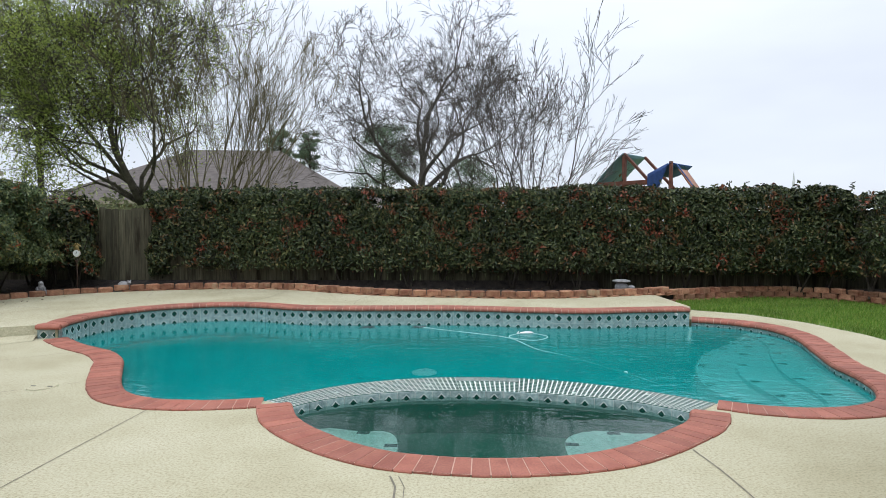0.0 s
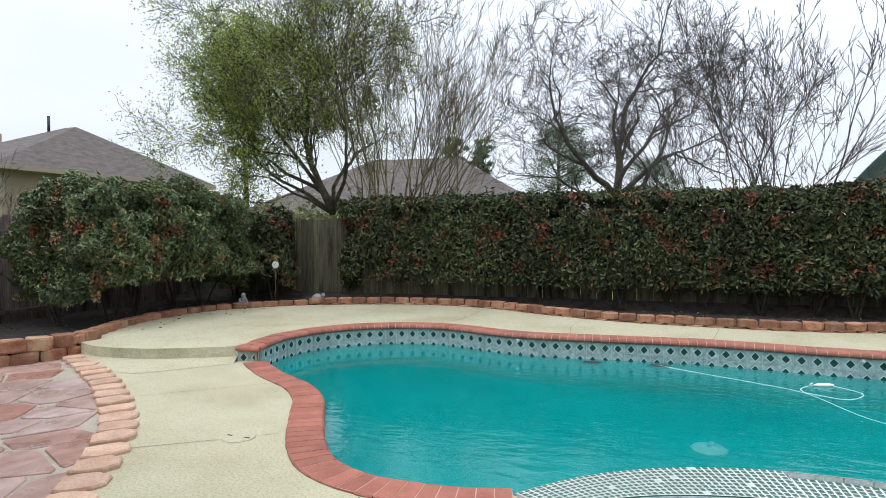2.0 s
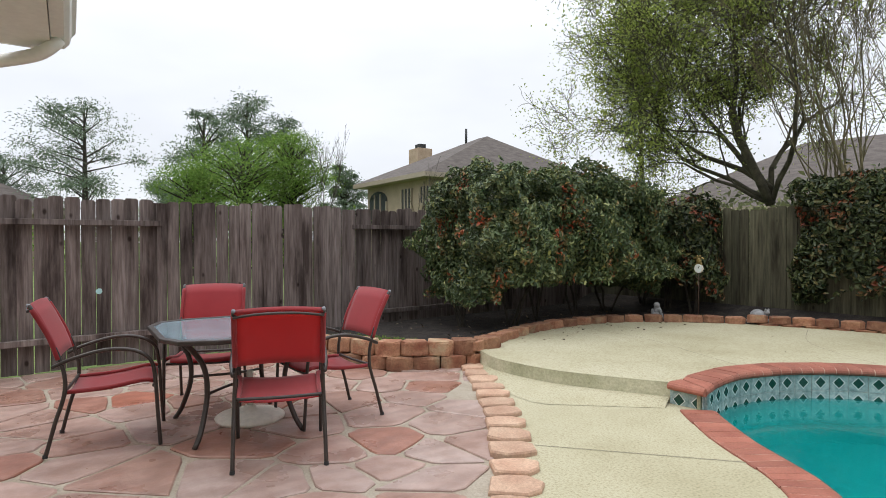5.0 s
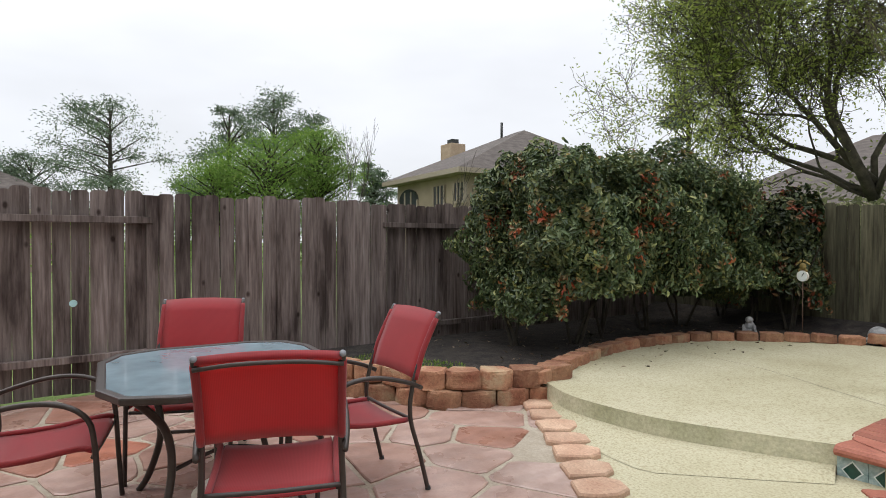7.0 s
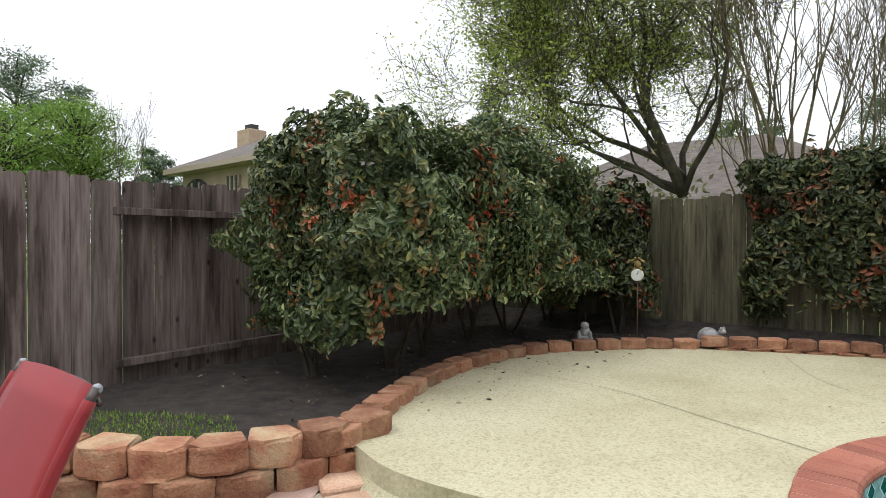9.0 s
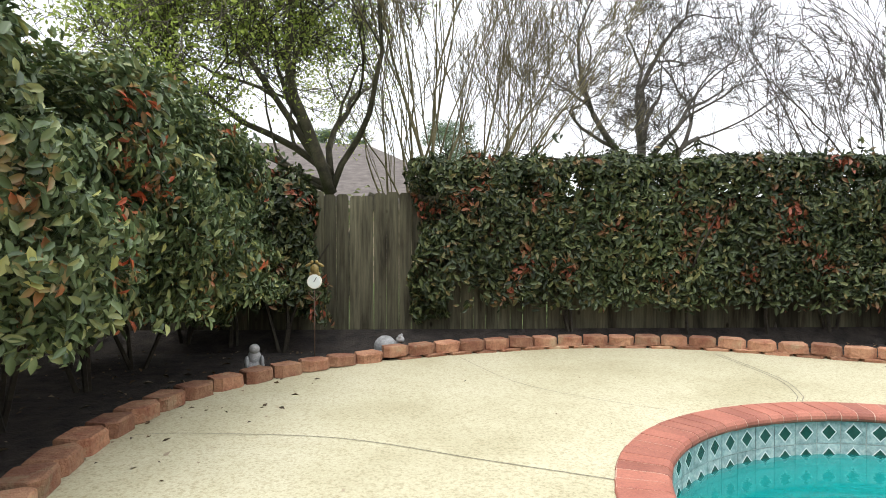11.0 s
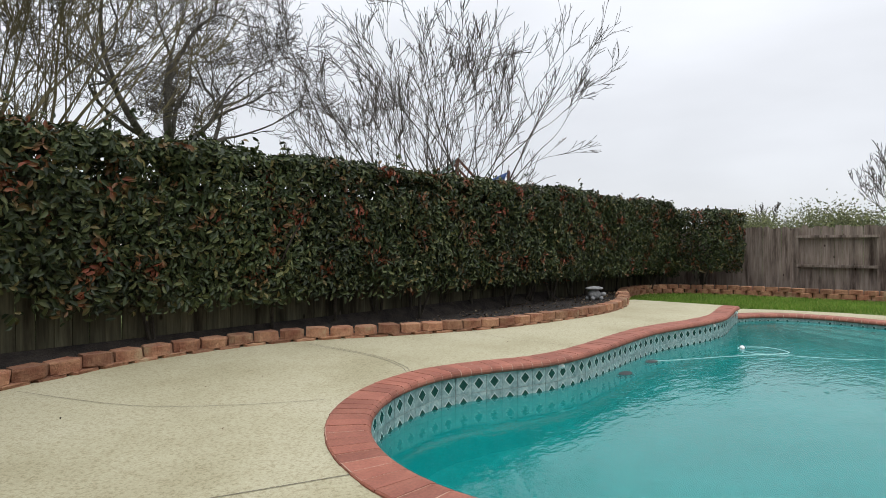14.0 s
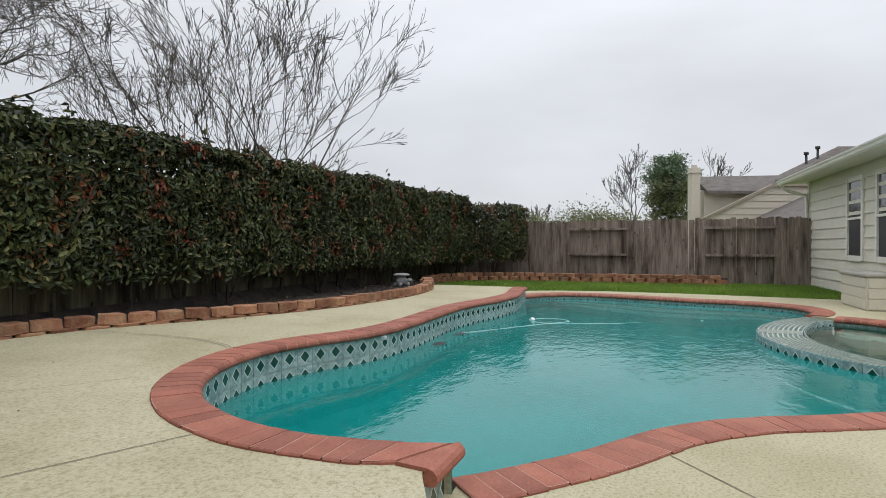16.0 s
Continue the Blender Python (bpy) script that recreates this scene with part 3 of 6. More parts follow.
def hedge(name, label, m, size, lift, count, leaf, material, seed, lumps=0.12, rnd=0.25, depth=0.3, faces=("front", "top", "back", "l", "r")):
    th = empty(name)
    tagged(th, label, "hedge")
    rg = random.Random(seed)
    L, W, H = size
    pos, nrm = shell_points(count, size, seed, rnd, depth, lumps, faces)
    pos[:, 2] += lift
    g = np.random.default_rng(seed)
    ragged = g.uniform(size=count) > np.clip((0.35 - (pos[:, 2] - lift)) / 0.45, 0, 0.9)
    thin = np.array([noise.noise(Vector((p[0] * 2.3, p[1] * 2.3 + seed, p[2] * 2.3))) + 0.5 * noise.noise(Vector((p[0] * 6, p[1] * 6, p[2] * 6))) for p in pos])
    high = np.clip(1 - np.abs((pos[:, 2] - lift) / H - 0.84) / 0.14, 0, 1)
    ragged &= g.uniform(size=count) > np.clip((thin - 0.02) * 2.6, 0, 0.75) * (0.08 + 0.92 * high)
    pos, nrm = pos[ragged], nrm[ragged]
    # young shoots above the clipped top
    n_sh = int(L * W * 14)
    base = np.stack([g.uniform(-L / 2 + rnd * 0.6, L / 2 - rnd * 0.6, n_sh), g.uniform(-W / 2 + rnd * 0.6, W / 2 - rnd * 0.6, n_sh), np.full(n_sh, lift + H - 0.05)], 1)
    reach = g.exponential(0.05, n_sh)
    shoot = np.repeat(base, 7, 0) + g.normal(scale=0.022, size=(n_sh * 7, 3)) + np.stack([np.zeros(n_sh * 7), np.zeros(n_sh * 7), np.repeat(reach, 7) * g.uniform(0.2, 1.3, n_sh * 7)], 1)
    pos, nrm = np.concatenate([pos, shoot]), np.concatenate([nrm, g.normal(scale=0.8, size=shoot.shape) + np.array([0, 0, 0.4])])
    a = np.array(m)
    o = leaves("foliage", place(pos, m), nrm @ a[:3, :3].T, g.uniform(leaf * 0.7, leaf * 1.4, len(pos)), material, th, seed, 0.42, 0.3, True)
    tagged(o, kind="stuff")
    n_st = max(3, int(L / 0.7))
    b = [(-L / 2 + 0.3 + (L - 0.6) * i / (n_st - 1) + rg.uniform(-.15, .15), rg.uniform(-.1, .15) * W, -0.02) for i in range(n_st)]
    v, f = stems(b, lift + H * 0.75, rg, 0.35)
    o = link_mesh("stem_mass", [m @ Vector(p) for p in v], f, M_BARK, th)
    tagged(o, kind="stuff")
    return th


hedge("clipped_hedge", "long clipped dark green photinia hedge with red tips", pose(0.55, 12.72, 0.16, 0, 0, 2.2), (14.4, 0.95, 1.85), 0.24, 112000, 0.076, M_HEDGE, 3,
      0.13, 0.22, 0.4)
hedge("clipped_hedge", "dark hedge block filling the far garden corner", pose(8.2, 12.3, 0.16), (1.5, 2.0, 1.55), 0.35, 9000, 0.085, M_HEDGE, 4, 0.15, 0.3, 0.4)
hedge("photinia_bush", "large rounded green photinia bush with red new leaves", pose(-8.68, 9.30, 0.16, 0, 0, 93), (3.7, 1.95, 1.73), 0.36, 82000, 0.066, M_BUSH, 6,
      0.42, 0.6, 0.6)
hedge("photinia_bush", "dark bronze bush in the fence corner", pose(-8.35, 11.72, 0.16, 0, 0, 4), (1.75, 0.8, 1.5), 0.3, 9000, 0.08, M_HEDGE, 8, 0.2, 0.4, 0.4)


# ---- trees ----
def tree_branches(root, way, length, radius, levels, rng, spread=0.6, up=0.15, gnarl=0.15, kids=(3, 4), shrink=0.68, tip=0.004):
    """Branch polylines with radii, and the ends of the twigs."""
    lines, ends = [], []

    def grow(p, d, ln, r, lv):
        n = 5 if lv > 1 else (4 if lv else 3)
        pts, rs = [p.copy()], [r]
        r_end = max(tip, r * 0.55)
        kids_at = []
        for i in range(n):
            d = (d + Vector((rng.gauss(0, gnarl), rng.gauss(0, gnarl), rng.gauss(0, gnarl) + up * 0.3))).normalized()
            p = p + d * ln / n
            pts.append(p.copy())
            rs.append(r + (r_end - r) * (i + 1) / n)
            kids_at.append((p.copy(), d.copy(), rs[-1]))
        lines.append((pts, rs, lv))
        if lv == 0:
            ends.append((p.copy(), d.copy()))
            return
        for k in range(rng.randint(*kids)):
            i = rng.choice(range(1, n)) if k else n - 1
            q, dd, rr = kids_at[i]
            ax = dd.orthogonal().normalized()
            ax.rotate(Matrix.Rotation(rng.uniform(0, 2 * math.pi), 3, dd))
            a = rng.uniform(0.35, 1.0) * spread * (0.5 if k == 0 else 1)
            nd = (dd * math.cos(a) + ax * math.sin(a) + Vector((0, 0, up))).normalized()
            grow(q, nd, ln * shrink * rng.uniform(0.75, 1.15), max(tip, rr * (0.85 if k == 0 else 0.62)), lv - 1)

    grow(Vector(root), Vector(way).normalized(), length, radius, levels)
    return lines, ends


def branch_mesh(lines):
    return merge([tube(p, r, 8 if r[0] > 0.06 else (5 if r[0] > 0.02 else 3), r[0] > 0.03) for p, r, lv in lines])


def tree(name, label, starts, material, rng, **kw):
    """A tree from its trunk and main limbs; each limb is a part, the fine twigs are one mass."""
    th = empty(name)
    tagged(th, label, "tree")
    twigs, ends = [], []
    for k, (root, way, ln, r, lv) in enumerate(starts):
        lines, tips = tree_branches(root, way, ln, r, lv, rng, **kw)
        big = [x for x in lines if x[1][0] > 0.05 or x is lines[0]]
        twigs += [x for x in lines if not (x[1][0] > 0.05 or x is lines[0])]
        ends += tips
        v, f = branch_mesh(big)
        link_mesh("trunk" if lv == 0 else ("limb" if r > 0.055 else "stem"), v, f, material, th, smooth=True)
    if twigs:
        v, f = branch_mesh(twigs)
        tagged(link_mesh("twig_mass", v, f, material, th), kind="stuff")
    return th, ends


# ---- coping bricks, tile band, spa dam ----
def tile_material(name):
    m, n, l, b = mat(name, 0.25, 0, 0.5)
    v = coords(n, l, (1, 1, 1))
    f = noise_tex(n, l, v, 22, 6, 0.7)
    c = ramp(n, l, f, [(0.3, (0.12, 0.20, 0.20)), (0.5, (0.28, 0.37, 0.36)), (0.7, (0.46, 0.54, 0.52))])
    c = vary(n, l, c, 0.12)
    l.new(c, b.inputs["Base Color"])
    return m


M_TILE = tile_material("marbled_pool_tile")
M_DIAMOND = plain("dark_green_glaze", (0.012, 0.055, 0.04), 0.2, var=0.25)
M_LINE = plain("white_glaze_line", (0.55, 0.60, 0.58), 0.3)
M_GROUT = grainy("tile_grout", (0.42, 0.47, 0.45), (0.56, 0.60, 0.57), 9, 70, 0.9, 0.2)
M_MOSAIC = plain("pale_mosaic", (0.50, 0.58, 0.50), 0.3, var=0.2, scale=40)
M_MOSAIC2 = plain("green_mosaic", (0.035, 0.10, 0.075), 0.3, var=0.3, scale=40)
M_WHITEGROUT = grainy("white_mosaic_grout", (0.60, 0.63, 0.58), (0.74, 0.76, 0.70), 9, 70, 0.8, 0.2)
M_DARK = plain("dark_recess", (0.02, 0.022, 0.022), 0.6)
M_WHITE = plain("white_plastic", (0.72, 0.72, 0.70), 0.4, var=0.06)


def wedge_brick(a, b, inner, outer, gap, z, cut=None):
    """A bullnosed coping brick between two stations of the edge (place, outward way); cut is its depth at the second one."""
    prof = [(outer, -0.05), (outer, 0.008), (outer - 0.008, 0.015), (inner + 0.045, 0.015), (inner + 0.018, 0.008), (inner + 0.004, -0.008),
            (inner, -0.026), (inner + 0.006, -0.042), (inner + 0.02, -0.05)]
    n = len(prof)
    vs = []
    c = (a[0] + b[0]) / 2 + (a[1] + b[1]) / 2 * 0.14
    for (p, w), (q, u) in ((a, b), (b, a)):
        for r, h in prof:
            if cut and p is b[0]:
                r = min(r, cut if h < 0.01 else cut - 0.008)
            e, f = p + w * r, q + u * r
            e = e + (f - e).normalized() * gap
            vs.append((e.x - c.x, e.y - c.y, h))
    fs = [tuple(range(n)), tuple(range(2 * n - 1, n - 1, -1))] + [(i, i + n, (i + 1) % n + n, (i + 1) % n) for i in range(n)]
    bm = bmesh.new()
    bv = [bm.verts.new(v) for v in vs]
    for f in fs:
        bm.faces.new([bv[i] for i in f])
    bmesh.ops.recalc_face_normals(bm, faces=bm.faces)
    me = bpy.data.meshes.new("brick")
    bm.to_mesh(me)
    bm.free()
    me.materials.append(M_COPE)
    ob = new("brick", me)
    ob.location = (c.x, c.y, z)
    return ob


def coping(label, curve, z, rng, first=None, depth=0.262):
    th = empty("pool_coping")
    tagged(th, label, "coping", kind="structure")
    st = []
    for i, p in enumerate(curve):
        t = (curve[min(i + 1, len(curve) - 1)] - curve[max(i - 1, 0)]).normalized()
        st.append((p, Vector((-t.y, t.x))))
    if first:
        for i in range(5):
            st[i] = (st[i][0], (Vector(first) * (5 - i) / 5 + st[i][1] * i / 5).normalized() * (1.20 - 0.04 * i))
    for i in range(len(st) - 1):
        ob = wedge_brick(st[i], st[i + 1], -0.025, depth + rng.uniform(-.004, .004), 0.0035, z + rng.uniform(-0.0015, 0.0015))
        ob.parent = th
    lip = [([p + w * u for p, w in st], h) for u, h in ((depth - 0.005, 0.013), (0.022, 0.013), (-0.005, 0.006), (-0.019, -0.009), (-0.023, -0.026), (-0.017, -0.041))]
    for (a, za), (b, zb) in zip(lip, lip[1:]):
        ribbon("mortar", a, b, z + za, z + zb, M_JOINT, th)
    return th


rng = random.Random(2)
W0 = Vector((-0.93, 0.367))
coping("red brick bullnose coping of the raised deck", UP, ZR, rng, W0, 0.238)
MA, MD = UP[0] + W0 * 0.300, UP[0] - W0 * 0.022
MB, MC = Vector((-5.272, 7.405)), Vector((-4.962, 7.43))
endb = wedge_brick((MB, (MA - MB).normalized()), (MC, (MD - MC).normalized()), 0.0, (MA - MB).length - 0.003, 0.0, ZR, (MD - MC).length - 0.003)
tagged(endb, "red mitred bullnose end brick of the raised coping", "coping", kind="structure")
endb.name = "coping_end"
coping("red brick bullnose coping along the shallow end", RIGHT, 0.0, rng)
coping("red brick bullnose coping around the spa", SPA, 0.0, rng)
coping("red brick bullnose coping along the lower deck", LOW, 0.0, rng)


def tile_mesh(s=0.150):
    """A square tile with a raised dark diamond in a white line; faces -y."""
    h, d, e = s / 2, 0.049, 0.059
    vs = [(-h, 0, -h), (h, 0, -h), (h, 0, h), (-h, 0, h)]
    vs += [(0, -0.001, -e), (e * 0.92, -0.001, 0), (0, -0.001, e), (-e * 0.92, -0.001, 0)]
    vs += [(0, -0.002, -d), (d * 0.92, -0.002, 0), (0, -0.002, d), (-d * 0.92, -0.002, 0)]
    vs += [(-h, 0.01, -h), (h, 0.01, -h), (h, 0.01, h), (-h, 0.01, h)]
    fs, ix = [], []
    for k in range(4):
        k2 = (k + 1) % 4
        fs += [(k, k2, 4 + k), (k2, 4 + k2, 4 + k), (4 + k, 4 + k2, 8 + k2, 8 + k), (k2, k, 12 + k, 12 + k2)]
        ix += [0, 0, 2, 0]
    fs.append((8, 9, 10, 11))
    ix.append(1)
    me = bpy.data.meshes.new("tile")
    me.from_pydata(vs, [], fs)
    for m in (M_TILE, M_DIAMOND, M_LINE):
        me.materials.append(m)
    me.polygons.foreach_set("material_index", ix)
    return me


TILE = tile_mesh()


def tile_band(label, curve, top, rows, off, backing=True, z_bot=None):
    th = empty("tile_band")
    tagged(th, label, "tile band", kind="structure")
    c = spline(curve, 0.1545)
    for r in range(rows):
        z = top - 0.0775 - 0.1545 * r
        for i in range(len(c) - 1):
            t = (c[i + 1] - c[i]).normalized()
            nrm = Vector((-t.y, t.x))
            p = (c[i] + c[i + 1]) / 2 + nrm * off
            ob = new("tile", TILE)
            ob.parent = th
            ob.matrix_basis = pose(p.x, p.y, z, 0, 0, math.degrees(math.atan2(t.y, t.x)))
    g = shifted(c, off + 0.006)
    ribbon("grout", g, g, top - 0.1545 * rows, top, M_GROUT, th)
    return th


tile_band("marbled grey tiles with dark green diamonds above the water", UP, ZR - 0.045, 2, 0.012)
tile_band("marbled waterline tiles with green diamonds", RIGHT, -0.045, 1, 0.012)
tile_band("marbled waterline tiles with green diamonds", LOW, -0.045, 1, 0.012)
tile_band("marbled waterline tiles with green diamonds", SPA, -0.045, 1, 0.012)
tile_band("marbled tiles with green diamonds on the spa dam", list(reversed(DAM_OUT)), -0.026, 1, -0.016)
tile_band("dark diamond tiles inside the spa dam", DAM_IN, -0.026, 1, -0.016)
# end face of the raised coping
tl = empty("tile_band")
tagged(tl, "two diamond tiles on the step end", "tile band", kind="structure")
for k in range(2):
    ob = new("tile", TILE)
    ob.parent = tl
    ob.matrix_basis = pose(-5.198 + 0.150 * k, 7.462 + 0.026 * k, ZR - 0.128, 0, 0, 10)


def at_curve(c, f):
    x = f * (len(c) - 1)
    i = min(int(x), len(c) - 2)
    return c[i].lerp(c[i + 1], x - i)


rgm = random.Random(3)
dam = empty("spa_dam")
tagged(dam, "mosaic-tiled dam wall between spa and pool with a lower spillway", "spa wall", kind="structure")
for f0, f1, zt in ((0.0, 0.435, -0.022), (0.435, 0.585, -0.062), (0.585, 1.0, -0.022)):
    n = max(3, int(60 * (f1 - f0)))
    a = [at_curve(DAM_OUT, f0 + (f1 - f0) * k / n) for k in range(n + 1)]
    b = [at_curve(DAM_IN, f0 + (f1 - f0) * k / n) for k in range(n + 1)]
    vs, fs = [], []
    for p, q in zip(a, b):
        vs += [(p.x, p.y, zt), (q.x, q.y, zt), (q.x, q.y, -1.4), (p.x, p.y, -1.4)]
    for k in range(n):
        for j in range(4):
            j2 = (j + 1) % 4
            fs.append((4 * k + j, 4 * k + j2, 4 * k + 4 + j2, 4 * k + 4 + j))
    fs += [(0, 3, 2, 1), (4 * n, 4 * n + 1, 4 * n + 2, 4 * n + 3)]
    link_mesh("dam_section", vs, fs, [M_WHITEGROUT, M_SPAFL, M_PLASTER], dam, [0, 1, 2, 2] * n + [0, 0])
    vs, fs, ix = [], [], []
    nu, nv = int(92 * (f1 - f0)), 9
    for i in range(nu):
        for j in range(nv):
            o = len(vs)
            for du, dv in ((0.14, 0.14), (0.86, 0.14), (0.86, 0.86), (0.14, 0.86)):
                f = f0 + (f1 - f0) * (i + du) / nu
                w = (j + dv) / nv
                p = at_curve(DAM_OUT, f).lerp(at_curve(DAM_IN, f), w)
                vs.append((p.x, p.y, zt + 0.003))
            fs.append((o, o + 1, o + 2, o + 3))
            ix.append(0 if rgm.random() < 0.015 else 1)
    tagged(link_mesh("mosaic", vs, fs, [M_MOSAIC, M_MOSAIC2], dam, ix), kind="stuff")

# steps of the shallow end and benches of the spa, with dark marker tiles
M_MARK = plain("dark_marker_tile", (0.02, 0.06, 0.05), 0.4)


def basin_steps(label, curve, cuts, z_low, material, i0, i1, marks):
    th = empty("basin_steps")
    tagged(th, label, "pool steps", kind="structure")
    seg = curve[i0:i1]
    for width, top in cuts:
        n = len(seg)
        w = [width * (0.35 + 0.65 * math.sin(math.pi * (k + 0.5) / n)) for k in range(n)]
        a = shifted(seg, 0.03)
        b = [p + (q - p).normalized() * w[k] for k, (p, q) in enumerate(zip(seg, shifted(seg, -1.0)))]
        slab("step", [(p.x, p.y) for p in a] + [(p.x, p.y) for p in reversed(b)], [], top, z_low, material, th)
        for k in range(3, n - 3, marks):
            q = seg[k].lerp(b[k], (w[k] - 0.07) / w[k])
            bm = bmesh.new()
            box(bm, q.x - 0.05, q.y - 0.03, top - 0.01, q.x + 0.05, q.y + 0.03, top + 0.004)
            part("marker_tile", bm, M_MARK, th)
    return th


M_STEPPL = grainy("pale_step_plaster", (0.40, 0.56, 0.54), (0.52, 0.66, 0.63), 1.5, 30, 0.8, 0.1)
basin_steps("pale submerged steps with dark marker tiles", RIGHT, [(0.46, -0.27), (0.88, -0.46), (1.32, -0.66)], -1.5, M_STEPPL, 8, len(RIGHT) - 4, 6)
basin_steps("pale spa bench under the water with a marker tile", SPA, [(0.74, -0.42)], -1.0, M_SPAPL, 1, 14, 5)
basin_steps("pale spa bench under the water with a marker tile", SPA, [(0.70, -0.42)], -1.0, M_SPAPL, len(SPA) - 13, len(SPA) - 1, 5)


# ---- edging blocks, block wall, pavers ----
def block_mesh(name, w, d, h, material, seed, chamfer=0.05):
    """A split-faced garden block, wider in front (-y), worn along its edges."""
    rg = random.Random(seed)
    bm = bmesh.new()
    low = [(-w / 2, -d * 0.25), (-w / 2 + chamfer, -d / 2), (w / 2 - chamfer, -d / 2), (w / 2, -d * 0.25), (w * 0.36, d / 2), (-w * 0.36, d / 2)]
    rings = []
    for z, k in ((0, 0.97), (h * 0.12, 1.0), (h * 0.88, 1.0), (h, 0.94)):
        rings.append([bm.verts.new((x * k + rg.uniform(-.006, .006), y * k + rg.uniform(-.008, .008), z + rg.uniform(-.004, .004))) for x, y in low])
    for a, b in zip(rings, rings[1:]):
        for i in range(6):
            bm.faces.new((a[i], a[(i + 1) % 6], b[(i + 1) % 6], b[i]))
    bm.faces.new(rings[0][::-1])
    bm.faces.new(rings[-1])
    bmesh.ops.recalc_face_normals(bm, faces=bm.faces)
    me = bpy.data.meshes.new(name)
    bm.to_mesh(me)
    bm.free()
    me.materials.append(material)
    return me


def course(th, curve, z, meshes, rng, start=0, half=False, back=0.09, sign=1):
    for i in range(start, len(curve) - 1):
        p = (curve[i] + curve[i + 1]) / 2 if half else curve[i]
        t = (curve[i + 1] - curve[max(i - 1, 0)]).normalized()
        q = p + Vector((-t.y, t.x)) * back * sign
        ob = new("block", rng.choice(meshes))
        ob.parent = th
        ob.matrix_basis = pose(q.x, q.y, z + rng.uniform(-.004, .004), rng.uniform(-1.5, 1.5), rng.uniform(-1.5, 1.5),
                               math.degrees(math.atan2(t.y, t.x)) + rng.uniform(-4, 4) + (0 if sign > 0 else 180))


E_BLOCK = [block_mesh("block", 0.262, 0.19, 0.10, M_BLOCK, s) for s in range(6)]
E_THIN = [block_mesh("block", 0.262, 0.19, 0.05, M_BLOCK, s + 20, 0.03) for s in range(4)]
W_BLOCK = [block_mesh("block", 0.288, 0.24, 0.15, M_BLOCK, s + 40, 0.07) for s in range(5)]
rng = random.Random(8)
edge = empty("edging_wall")
tagged(edge, "low curved edging of weathered red garden blocks", "edging", kind="structure")
course(edge, BRICKLINE[:19], ZR - 0.004, E_BLOCK, rng)
course(edge, BRICKLINE, ZR + 0.025, E_BLOCK, rng, 18)
course(edge, BRICKLINE, ZR - 0.024, E_THIN, rng, 18, True, 0.085)
lawn_edge = empty("edging_wall")
tagged(lawn_edge, "two-course red garden block wall along the lawn", "edging", kind="structure")
course(lawn_edge, LAWNLINE, -0.06, E_BLOCK, rng)
course(lawn_edge, LAWNLINE, 0.04, E_BLOCK, rng, 0, True, 0.1)
course(lawn_edge, LAWNLINE, 0.14, E_BLOCK, rng, 0, False, 0.11)
bed = empty("retaining_wall")
tagged(bed, "two-course red and tan block retaining wall", "garden wall", kind="structure")
course(bed, WALLLINE, -0.02, W_BLOCK, rng)
course(bed, WALLLINE, 0.135, W_BLOCK, rng, 0, True, 0.11)


def paver_mesh(name, seed):
    """A flat paver with a straight back and a rounded front."""
    rg = random.Random(seed)
    bm = bmesh.new()
    out = [(-0.09, 0.13), (-0.113, 0.05), (-0.108, -0.07), (-0.055, -0.15), (0.055, -0.15), (0.108, -0.07), (0.113, 0.05), (0.09, 0.13)]
    out = [(x + rg.uniform(-.012, .012), y + rg.uniform(-.012, .012)) for x, y in out]
    rings = [[bm.verts.new((x * k, y * k, z)) for x, y in out] for z, k in ((-0.03, 1), (0.022, 1), (0.034, 0.94))]
    for a, b in zip(rings, rings[1:]):
        for i in range(8):
            bm.faces.new((a[i], a[(i + 1) % 8], b[(i + 1) % 8], b[i]))
    bm.faces.new(rings[-1])
    bmesh.ops.recalc_face_normals(bm, faces=bm.faces)
    me = bpy.data.meshes.new(name)
    bm.to_mesh(me)
    bm.free()
    me.materials.append(M_PAVER)
    return me


pav = empty("paver_edging")
tagged(pav, "row of orange scalloped pavers beside the flagstones", "paver edging", kind="structure")
P_MESH = [paver_mesh("paver", s) for s in range(5)]
for i in range(len(EDGING) - 1):
    t = (EDGING[i + 1] - EDGING[i]).normalized()
    p = EDGING[i]
    ob = new("paver", rng.choice(P_MESH))
    ob.parent = pav
    ob.matrix_basis = pose(p.x, p.y, rng.uniform(-.008, .006), rng.uniform(-2, 2), rng.uniform(-2, 2), math.degrees(math.atan2(t.y, t.x)) + 180 + rng.uniform(-8, 8))

# ---- flagstone patio ----
M_SAND = grainy("sandy_mortar", (0.28, 0.235, 0.175), (0.38, 0.33, 0.26), 5, 60, 0.95, 0.4)


